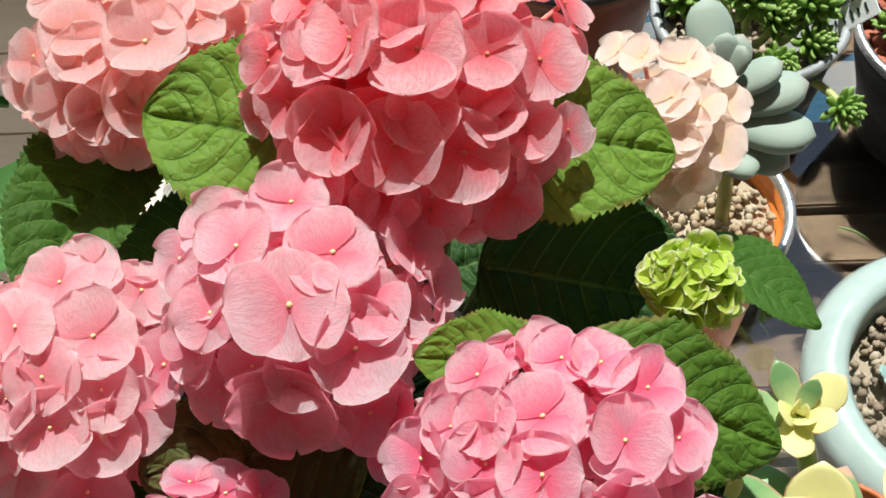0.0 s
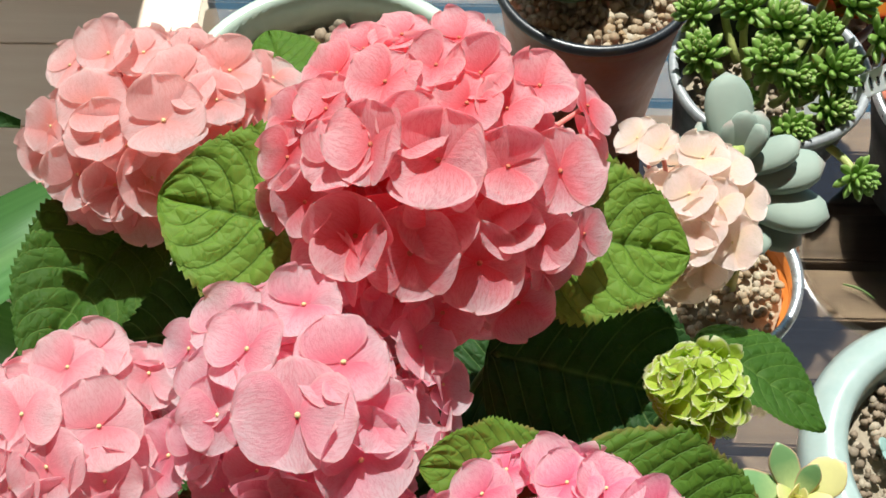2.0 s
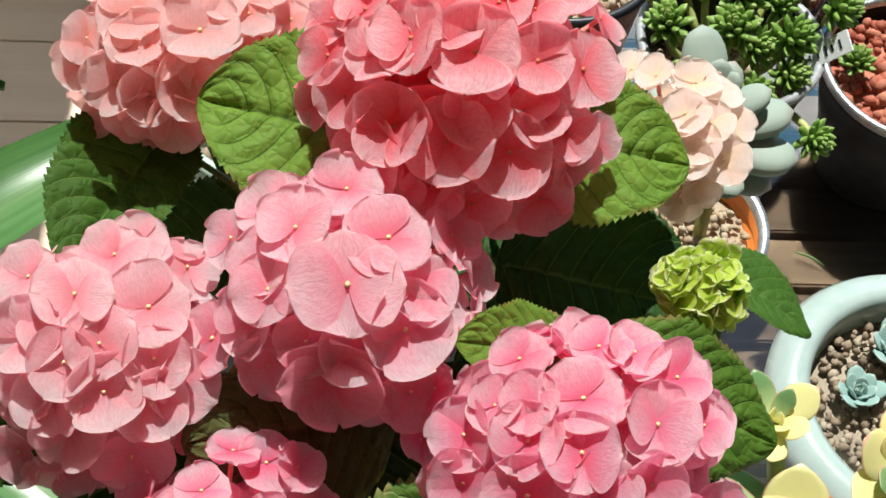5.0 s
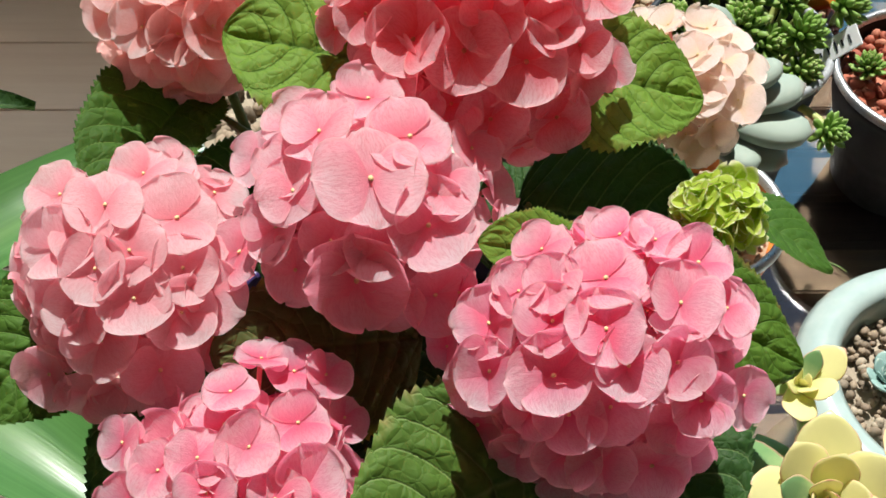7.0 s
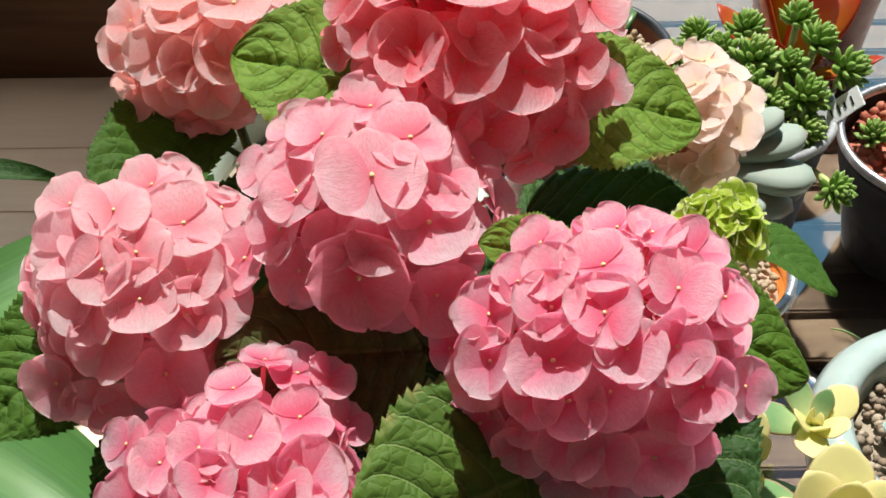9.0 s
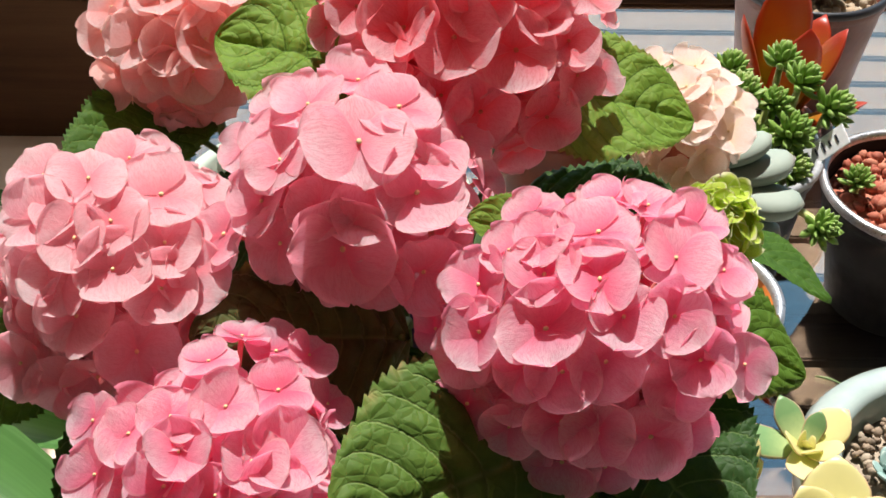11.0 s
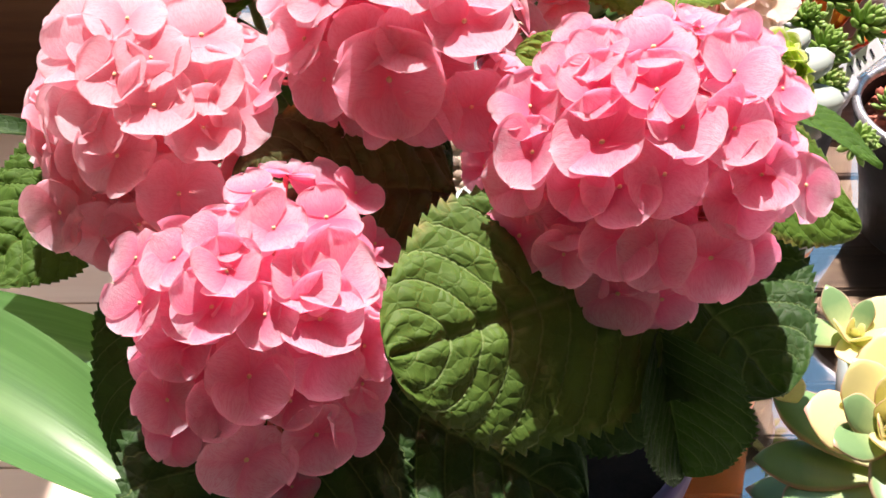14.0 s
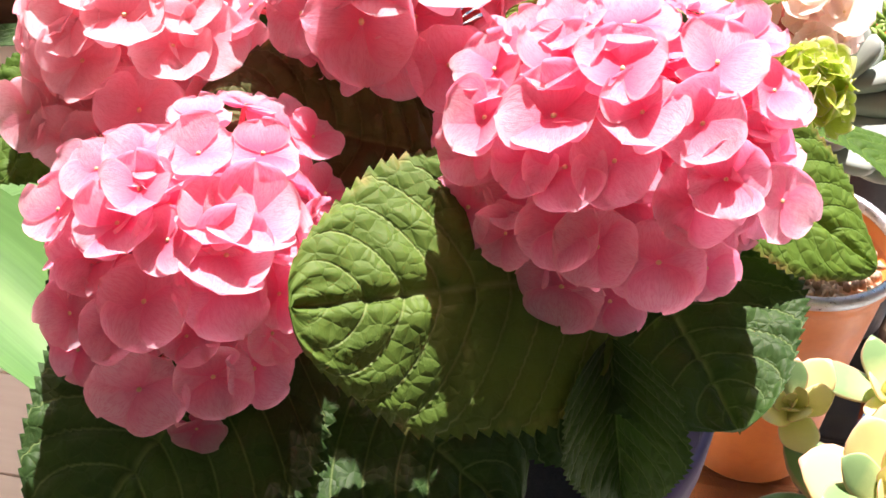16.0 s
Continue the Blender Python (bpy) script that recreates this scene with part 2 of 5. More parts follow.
# sun on and through the side leaves is put into these two copies
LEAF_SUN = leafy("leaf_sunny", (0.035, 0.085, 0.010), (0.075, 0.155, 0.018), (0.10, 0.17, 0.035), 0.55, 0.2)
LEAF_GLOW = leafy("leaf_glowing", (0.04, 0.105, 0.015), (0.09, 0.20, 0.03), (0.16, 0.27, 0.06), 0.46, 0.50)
LEAF_BROWN = leafy("leaf_browned", (0.045, 0.05, 0.018), (0.10, 0.12, 0.03), (0.14, 0.16, 0.06), 0.5, 0.22, rim=(0.30, 0.33, 0.03))
STEM_GREEN = plain("stem_green", (0.05, 0.11, 0.02), (0.13, 0.20, 0.05), 0.55, 90.0)
STRAP_LEAF = strappy()
# potting soil darkened further to carry the shade inside the pot
SOIL = plain("potting_soil", (0.006, 0.005, 0.004), (0.022, 0.016, 0.012), 0.95, 160.0, 0.9, 0.004)
PURPLE = plain("purple_plastic", (0.055, 0.035, 0.14), (0.085, 0.055, 0.19), 0.42, 25.0, 0.1)
TERRACOTTA = plain("terracotta_plastic", (0.40, 0.095, 0.03), (0.54, 0.15, 0.05), 0.45, 20.0, 0.2)
# brown plastic, taken darker for the shade on the two rear pots
SHADED_TERRACOTTA = plain("shaded_brown_plastic", (0.085, 0.022, 0.012), (0.14, 0.038, 0.02), 0.4, 20.0, 0.2)
RED_BROWN = plain("red_brown_plastic", (0.17, 0.038, 0.016), (0.25, 0.060, 0.024), 0.42, 20.0, 0.2)
ORANGE_POT = plain("orange_plastic", (0.62, 0.17, 0.03), (0.75, 0.25, 0.05), 0.38, 20.0, 0.15)
BLACK_RIM = plain("black_plastic", (0.012, 0.014, 0.018), (0.03, 0.034, 0.042), 0.35, 40.0, 0.1)
GREY_RIM = plain("grey_rim", (0.20, 0.21, 0.22), (0.42, 0.44, 0.46), 0.35, 40.0, 0.1)
STEEL_RIM = plain("worn_metal_rim", (0.35, 0.36, 0.38), (0.65, 0.66, 0.68), 0.3, 120.0, 0.3, 0.001, 0.8)
CELADON = plain("celadon_glaze", (0.42, 0.52, 0.44), (0.52, 0.61, 0.52), 0.22, 14.0, 0.08, coat=0.4)
PALE_CELADON = plain("pale_glaze", (0.30, 0.39, 0.37), (0.40, 0.48, 0.46), 0.22, 14.0, 0.08, coat=0.4)
DARK_POT = plain("dark_glaze", (0.006, 0.005, 0.005), (0.018, 0.013, 0.012), 0.5, 30.0, 0.15, spec=0.2)
PEBBLES = stones("pale_pebbles", [(0.42, 0.33, 0.22), (0.28, 0.19, 0.11), (0.50, 0.43, 0.33), (0.34, 0.22, 0.11), (0.46, 0.38, 0.27)])
LAVA = stones("red_lava", [(0.36, 0.09, 0.05), (0.46, 0.14, 0.08), (0.30, 0.07, 0.04), (0.52, 0.20, 0.12)])
GREY_PEBBLES = stones("grey_pebbles", [(0.22, 0.16, 0.11), (0.34, 0.26, 0.18), (0.12, 0.09, 0.06), (0.42, 0.35, 0.26)])
TABLE_WOOD = timber("table_slat", (0.036, 0.022, 0.014), (0.125, 0.082, 0.052), rough=0.85)
FLOOR_WOOD = timber("laminate", (0.72, 0.54, 0.42), (0.82, 0.66, 0.53), "X", 0.45, 60.0, 0.15)
SILL_WOOD = timber("sill_wood", (0.07, 0.035, 0.02), (0.13, 0.07, 0.04), "X", 0.5, 60.0)
WALL_PAINT = plain("wall_paint", (0.36, 0.29, 0.23), (0.43, 0.36, 0.29), 0.85, 6.0, 0.15)
WHITE_FRAME = plain("white_frame", (0.72, 0.73, 0.74), (0.80, 0.81, 0.82), 0.4, 12.0, 0.05)
TAG_WHITE = plain("tag_white", (0.75, 0.78, 0.80), (0.84, 0.86, 0.88), 0.4, 30.0, 0.05)
INK = plain("ink", (0.01, 0.012, 0.02), (0.02, 0.025, 0.04), 0.6, 60.0)
SEDUM = fleshy("sedum_green", (0.20, 0.35, 0.045), (0.24, 0.40, 0.08), (0.45, 0.55, 0.20), 0.45, 0.30)
SEDUM_STEM = plain("sedum_stem", (0.30, 0.36, 0.10), (0.45, 0.48, 0.16), 0.5, 80.0)
MOONSTONE = fleshy("moonstone_grey", (0.19, 0.25, 0.20), (0.27, 0.33, 0.28), (0.30, 0.25, 0.22), 0.65)
ROSETTE_BLUE = fleshy("rosette_blue", (0.16, 0.27, 0.24), (0.25, 0.38, 0.35), (0.36, 0.44, 0.38), 0.6)
VARIEGATED = fleshy("variegated_yellow", (0.62, 0.70, 0.20), (0.87, 0.83, 0.42), (0.86, 0.46, 0.38), 0.32, 0.40, 0.95, 0.92)
VARIEGATED_GREEN = fleshy("variegated_green", (0.62, 0.68, 0.30), (0.20, 0.36, 0.15), (0.78, 0.40, 0.30), 0.32, 0.28, 0.93, 0.84)
FLAME = fleshy("flame_leaf", (0.46, 0.56, 0.05), (0.50, 0.17, 0.02), (0.48, 0.035, 0.02), 0.34, 0.40, 0.62, 0.72)
THICK_GREEN = fleshy("thick_green", (0.07, 0.14, 0.03), (0.05, 0.12, 0.03), (0.13, 0.20, 0.06), 0.35)


def clear_glass():
    k = Nodes("clear_glass")
    return k.finish(k.shaded(Base_Color=(0.93, 0.98, 0.97), Roughness=0.0, IOR=2.8, Transmission_Weight=1.0).outputs[0])


GLASS = clear_glass()


# translucent material of the panel added to soften sun on the left floor
def frosted():
    k = Nodes("frosted_pane")
    return k.finish(k.node("BsdfTranslucent", Color=(0.95, 0.92, 0.87)).outputs[0])


SUN_DIFFUSER = frosted()


# ---- mesh helpers ----
def put(name, shape, material, parent=None, label="", smooth=True):
    """Links one mesh, given as (points, faces, uv or None), as an object, under a thing or a part."""
    points, faces, uv = shape
    me = bpy.data.meshes.new(name)
    me.from_pydata([tuple(p) for p in points], [], faces)
    if uv is not None:
        layer = me.uv_layers.new(name="UVMap")
        order = np.empty(len(me.loops), dtype=np.int32)
        me.loops.foreach_get("vertex_index", order)
        layer.data.foreach_set("uv", np.asarray(uv, dtype=np.float32)[order].ravel())
    me.materials.append(material)
    if smooth:
        me.polygons.foreach_set("use_smooth", [True] * len(me.polygons))
    ob = new(name, me)
    if parent:
        ob.parent = parent
    if label:
        tagged(ob, label)
    return ob


def again(name, data, m, parent=None, label=""):
    """One more object on a mesh that is already made."""
    ob = new(name, data)
    if parent:
        ob.parent = parent
    ob.matrix_basis = m
    if label:
        tagged(ob, label)
    return ob


def thing(name, label, category, group="", at=(0, 0, 0)):
    ob = tagged(new(name), label, category, group)
    ob.empty_display_size = 0.02
    ob.location = at
    return ob


def joined(shapes):
    """Several shapes as one mesh."""
    points, faces, uv, n = [], [], [], 0
    for p, f, t in shapes:
        points.extend(map(tuple, p))
        faces.extend(tuple(i + n for i in face) for face in f)
        uv.extend(map(tuple, t) if t is not None else [(0.5, 0.5)] * len(p))
        n += len(p)
    return points, faces, uv


def moved(shape, m):
    p, f, t = shape
    p = np.asarray(p, float)
    r = np.array(m.to_3x3())
    return p @ r.T + np.array(m.translation), f, t


def grid_faces(rows, cols, wrap=False):
    faces = []
    for i in range(rows - 1):
        for j in range(cols if wrap else cols - 1):
            k = (j + 1) % cols
            faces.append((i * cols + j, i * cols + k, (i + 1) * cols + k, (i + 1) * cols + j))
    return faces


def lathe(profile, around=48, wobble=0.0):
    """Turns a profile of (radius, height) round z; ends at radius 0 close it."""
    a = np.linspace(0, 2 * np.pi, around, endpoint=False)
    points = []
    for r, z in profile:
        q = r * (1 + wobble * np.sin(3 * a + z * 40))
        points.append(np.stack([q * np.cos(a), q * np.sin(a), np.full(around, z)], 1))
    return np.concatenate(points), grid_faces(len(profile), around, True), None


def tube(path, radii, around=8):
    """A tapered round stem along a path."""
    path = [Vector(p) for p in path]
    rings = []
    for i, p in enumerate(path):
        d = (path[min(i + 1, len(path) - 1)] - path[max(i - 1, 0)]).normalized()
        s = d.cross(Vector((0.31, 0.17, 0.93)) if abs(d.z) < 0.9 else Vector((1, 0.1, 0))).normalized()
        t = d.cross(s)
        for j in range(around):
            a = 2 * math.pi * j / around
            rings.append(p + radii[i] * (math.cos(a) * s + math.sin(a) * t))
    faces = grid_faces(len(path), around, True)
    faces.append(tuple(range(around))[::-1])
    faces.append(tuple(range((len(path) - 1) * around, len(path) * around)))
    return rings, faces, None


def bend(a, b, sag=(0, 0, 0), n=7):
    """A bowed path from a to b."""
    a, b, s = Vector(a), Vector(b), Vector(sag)
    return [a.lerp(b, i / (n - 1)) + s * 4 * (i / (n - 1)) * (1 - i / (n - 1)) for i in range(n)]


def block(x0, x1, y0, y1, z0, z1, bevel=0.003):
    """A box with softened edges."""
    bm = bmesh.new()
    bmesh.ops.create_cube(bm, size=1)
    for v in bm.verts:
        v.co = Vector(((x0 + x1) / 2 + v.co.x * (x1 - x0), (y0 + y1) / 2 + v.co.y * (y1 - y0), (z0 + z1) / 2 + v.co.z * (z1 - z0)))
    if bevel:
        bmesh.ops.bevel(bm, geom=bm.edges[:], offset=bevel, segments=2, affect="EDGES", clamp_overlap=True)
    bm.verts.index_update()
    shape = [v.co.copy() for v in bm.verts], [tuple(v.index for v in f.verts) for f in bm.faces], None
    bm.free()
    return shape


def ball(seed, size, around=7, rings=5, rough=0.18):
    """A pebble: an uneven squashed ball."""
    r = np.random.RandomState(seed)
    axes = size * np.array([1, r.uniform(0.7, 1), r.uniform(0.55, 0.85)])
    points = [(0, 0, -axes[2])]
    for i in range(1, rings):
        p = math.pi * i / rings
        for j in range(around):
            a = 2 * math.pi * (j + 0.5 * (i % 2)) / around
            k = 1 + r.uniform(-rough, rough)
            points.append((axes[0] * k * math.sin(p) * math.cos(a), axes[1] * k * math.sin(p) * math.sin(a), -axes[2] * k * math.cos(p)))
    points.append((0, 0, axes[2]))
    faces = [(0, 1 + (j + 1) % around, 1 + j) for j in range(around)]
    for i in range(rings - 2):
        for j in range(around):
            a, b = 1 + i * around + j, 1 + i * around + (j + 1) % around
            faces.append((a, b, b + around, a + around))
    top, last = len(points) - 1, 1 + (rings - 2) * around
    faces += [(last + j, last + (j + 1) % around, top) for j in range(around)]
    return np.array(points), faces, None


def facing(where, out, spin=0.0, scale=1.0):
    """A pose whose z axis points along out, turned by spin round it."""
    q = Vector(out).normalized().to_track_quat("Z", "Y")
    return Matrix.Translation(where) @ q.to_matrix().to_4x4() @ Matrix.Rotation(spin, 4, "Z") @ Matrix.Scale(scale, 4)


# ---- room ----
def structure(name, shape, material, label, category, smooth=False):
    return tagged(put(name, shape, material, smooth=smooth), label, category, kind="structure")


FLOOR_Z, WINDOW_Y, TOP_Z = -0.35, 1.20, 3.85
floor = structure("floor", block(-2.2, 2.6, -2.2, WINDOW_Y, FLOOR_Z - 0.06, FLOOR_Z - 0.004, 0), FLOOR_WOOD, "base under pale pinkish laminate floor planks", "floor")
structure("ceiling", block(-2.2, 2.6, -2.2, WINDOW_Y + 0.1, TOP_Z, TOP_Z + 0.1, 0), WALL_PAINT, "plain pale painted room ceiling", "ceiling")
structure("wall_west", block(-2.3, -2.2, -2.2, WINDOW_Y + 0.12, FLOOR_Z - 0.06, TOP_Z, 0), WALL_PAINT, "plain warm painted room wall", "wall")
structure("wall_east", block(2.6, 2.7, -2.2, WINDOW_Y + 0.12, FLOOR_Z - 0.06, TOP_Z, 0), WALL_PAINT, "plain warm painted room wall", "wall")
structure("wall_south", block(-2.3, 2.7, -2.3, -2.2, FLOOR_Z - 0.06, TOP_Z, 0), WALL_PAINT, "plain warm painted room wall", "wall")
structure("wall_north", block(-2.2, 2.6, WINDOW_Y, WINDOW_Y + 0.12, FLOOR_Z - 0.06, -0.12, 0.004), SILL_WOOD, "dark brown wooden panel below the balcony window", "wall")
window = tagged(new("window_1"), "wide white-framed balcony window, with clear daylight behind", "window", kind="structure")
for x, w in ((-2.16, 0.06), (-0.395, 0.03), (1.25, 0.07), (2.56, 0.06)):
    put("window_frame", block(x - w / 2, x + w / 2, WINDOW_Y + 0.02, WINDOW_Y + 0.08, -0.07, TOP_Z - 0.05, 0.004), WHITE_FRAME, window)
# unseen panel, added to turn direct sun on the left floor into soft light
put("frosted_pane", block(-2.12, -0.385, WINDOW_Y + 0.045, WINDOW_Y + 0.051, -0.068, TOP_Z - 0.052, 0), SUN_DIFFUSER, window, "added unseen panel that diffuses sun onto the left floor", smooth=False)
for z in (-0.095, TOP_Z - 0.025):
    put("window_frame", block(-2.2, 2.6, WINDOW_Y + 0.015, WINDOW_Y + 0.085, z - 0.025, z + 0.025, 0.004), WHITE_FRAME, window)

def sky_glow():
    k = Nodes("hazy_sky")
    z = k.node("SeparateXYZ", Vector=k.coords()).outputs[2]
    col = k.ramp(k.math("MULTIPLY", k.math("ADD", z, 3.0), 0.08), [(0.0, (0.62, 0.76, 0.84)), (0.45, (0.36, 0.66, 0.86)), (1.0, (0.24, 0.54, 0.82))])
    return k.finish(k.node("Emission", Color=col, Strength=0.48).outputs[0])


# emissive panel added out of view, so the glass reflects a brighter blue
structure("backdrop", block(-16, 16, 8.0, 8.02, -3, 9.4, 0), sky_glow(), "glowing panel added as hazy blue sky beyond the window", "sky")

# ---- table with slats under a sheet of glass ----
TABLE_X0, TABLE_X1, TABLE_Y0, TABLE_Y1 = -0.203, 1.25, -0.42, 0.97
table = thing("slatted_table", "low dark wooden slatted table under a clear glass sheet", "table", at=(0.4, 0.3, FLOOR_Z))
_down = Matrix.Translation((-0.4, -0.3, -FLOOR_Z))


def on_table(name, shape, material, label=""):
    ob = put(name, shape, material, table, label, smooth=False)
    ob.matrix_basis = _down
    return ob


_y = 0.2535 - 0.0555 * 12
while _y < TABLE_Y1 - 0.05:
    on_table("slat", block(TABLE_X0 + 0.004, TABLE_X1 - 0.004, _y + 0.004, _y + 0.0515, -0.030, -0.0085, 0.002), TABLE_WOOD)
    _y += 0.0555
for x in (TABLE_X0 + 0.05, TABLE_X1 - 0.05, 0.5):
    on_table("rail", block(x - 0.02, x + 0.02, TABLE_Y0 + 0.02, TABLE_Y1 - 0.02, -0.07, -0.0305, 0.002), TABLE_WOOD)
for x in (TABLE_X0 + 0.05, TABLE_X1 - 0.05):
    for y in (TABLE_Y0 + 0.06, TABLE_Y1 - 0.06):
        on_table("leg", block(x - 0.02, x + 0.02, y - 0.02, y + 0.02, FLOOR_Z, -0.0705, 0.003), TABLE_WOOD)
glass_sheet = tagged(put("glass_sheet", block(TABLE_X0, TABLE_X1, TABLE_Y0, TABLE_Y1, -0.006, 0.0, 0.001), GLASS, smooth=False), "clear glass sheet lying on the wooden slats", "glass top")
glass_sheet.visible_shadow = False


tagged(put("twig", tube(bend((0.360, 0.343, 0.0012), (0.383, 0.330, 0.0014), (0.001, 0.002, 0.0003), 6), [0.0006, 0.0010, 0.0011, 0.0009, 0.0008, 0.0004], 6), STEM_GREEN), "short dry dark twig lying on the glass", "twig")


# ---- flowers ----
def sepal(r, length, width, lift, cup, wave):
    """One rounded sepal lying along +x from the origin."""
    rows, cols = 11, 11
    points, uv = [], []
    phase, notch = r.uniform(0, 6.28), r.uniform(0.0, 0.06)
    lean = r.uniform(-0.10, 0.10)
    for i in range(rows):
        v = 0.5 - 0.5 * math.cos(math.pi * i / (rows - 1))
        half = width * max(0.10, math.sqrt(max(0.0, 1 - ((v - 0.53) / 0.473) ** 2)))
        for j in range(cols):
            s = math.sin(math.pi / 2 * (-1 + 2 * j / (cols - 1)))
            x = length * (v - 0.05 * s * s * v - notch * math.exp(-14 * s * s) * v ** 8)
            y = half * s * (1 + 0.03 * math.sin(9 * v + phase)) + lean * length * v * v
            z = lift * length * v + cup * length * v * v * (1.2 - 0.6 * v) + (0.04 + 0.22 * cup) * length * s * s * v
            z += wave * length * v * v * math.sin(2.4 * s + phase) + 0.5 * wave * length * v ** 3 * s * s * math.sin(7 * s + phase)
            points.append((x, y, z))
            uv.append((0.5 + 0.5 * s, v))
    return np.array(points), grid_faces(rows, cols), uv


def floret_shape(seed, cup, rise, petals=4):
    """Four broad overlapping sepals round a bead, for a floret of radius 1."""
    r = np.random.RandomState(seed)
    shapes = []
    for i in range(petals):
        pair = i % 2
        part = sepal(r, r.uniform(0.90, 1.06), r.uniform(0.66, 0.85), rise + r.uniform(0.0, 0.06) + 0.15 * pair, cup * r.uniform(0.65, 1.35), r.uniform(0.05, 0.13))
        turn = Matrix.Translation((0, 0, 0.04 * pair)) @ Matrix.Rotation(2 * math.pi * i / petals + r.uniform(-0.16, 0.16), 4, "Z") @ Matrix.Rotation(r.uniform(-0.20, 0.20), 4, "X")
        shapes.append(moved(part, turn))
    return joined(shapes)


def bead_shape(seed):
    p, f, t = ball(seed, 0.058, 9, 6, 0.05)
    return p + np.array([0, 0, 0.075]), f, t


FLORET_FORMS = {"flat": (0.0, 0.0), "shallow": (0.10, 0.0), "bowl": (0.30, 0.05), "deep": (0.46, 0.14), "reflexed": (-0.14, 0.0)}
FLORET_SHAPES = {(form, i): floret_shape(40 + 7 * n + i, *FLORET_FORMS[form]) for n, form in enumerate(FLORET_FORMS) for i in range(4)}
FLORET_MESHES = {}


def floret_mesh(kind, material):
    key = (*kind, material.name)
    if key not in FLORET_MESHES:
        ob = put("floret", FLORET_SHAPES[kind], material)
        FLORET_MESHES[key] = ob.data
        bpy.data.objects.remove(ob)
    return FLORET_MESHES[key]


_b = put("bead", bead_shape(3), STAMEN)
BEAD = _b.data
bpy.data.objects.remove(_b)
_b = put("bead", bead_shape(4), STAMEN_RED)
BEAD_RED = _b.data
bpy.data.objects.remove(_b)


def outward(where, out, spin, size):
    """A pose whose z axis points along out, turned by spin from the room's x axis."""
    z = Vector(out).normalized()
    x = (Vector((1, 0, 0)) - z * z.x).normalized()
    m = Matrix((x, z.cross(x), z)).transposed().to_4x4()
    m.translation = where
    return m @ Matrix.Rotation(spin, 4, "Z") @ Matrix.Scale(size, 4)


def bloom(florets, form, at, out, size, spin):
    """Notes one floret of a head: its form, its place from the head's middle and its radius in millimetres, the way it faces and its turn."""
    florets.append((form, Vector(at) / 1000, Vector(out).normalized(), size / 1000, spin))


def flower_head(plant, centre, radii, material, floret, count, florets, seed, label, core=FLOWER_CORE, lowest=-0.7, dark_eye=False):
    """A mophead: the florets that catch the eye at their places, smaller ones between and below them on an uneven dome."""
    r = random.Random(seed)
    centre, size = Vector(centre), Vector(radii)
    golden = math.pi * (3 - math.sqrt(5))
    spots = [(form, centre + at, out, big, spin) for form, at, out, big, spin in florets]
    for i in range(count):
        z = 1 - (1 - lowest) * (i + 0.5) / count
        a = golden * i + seed
        d = Vector((math.sqrt(max(0, 1 - z * z)) * math.cos(a), math.sqrt(max(0, 1 - z * z)) * math.sin(a), z))
        d = (d + Vector([r.uniform(-0.10, 0.10) for _ in range(3)])).normalized()
        at = Vector((d.x * size.x, d.y * size.y, d.z * size.z)) * r.choice((0.72, 0.66, 0.60))
        if all((at - e[1]).length > 0.98 * e[3] for e in florets):
            out = (d + Vector((0, 0, 0.12)) + Vector([r.uniform(-0.3, 0.3) for _ in range(3)])).normalized()
            spots.append((r.choice(("shallow", "bowl", "shallow", "bowl", "deep", "reflexed")), centre + at, out, floret * r.uniform(0.80, 1.02), r.uniform(0, 1.57)))
    lump = lathe([(0.001, -0.40), (0.20, -0.36), (0.32, -0.22), (0.36, 0.0), (0.32, 0.22), (0.20, 0.34), (0.001, 0.38)], 18, 0.08)
    stalks = [([centre + Vector((p[0] * size.x, p[1] * size.y, p[2] * size.z)) for p in lump[0]], lump[1], None)]
    hub = centre - Vector((0, 0, size.z * 0.36))
    for form, where, out, big, spin in spots:
        stalks.append(tube(bend(hub, where - out * big * 0.04, (0, 0, 0), 4), [0.0016, 0.0013, 0.0011, 0.0012], 5))
    flower = put("flower_head", joined(stalks), core, plant, label)
    for form, where, out, big, spin in spots:
        m = outward(where, out, spin, big)
        again("floret", floret_mesh((form, r.randrange(4)), material), m, flower)
        again("stamen", BEAD_RED if dark_eye else BEAD, m, flower)
    return flower


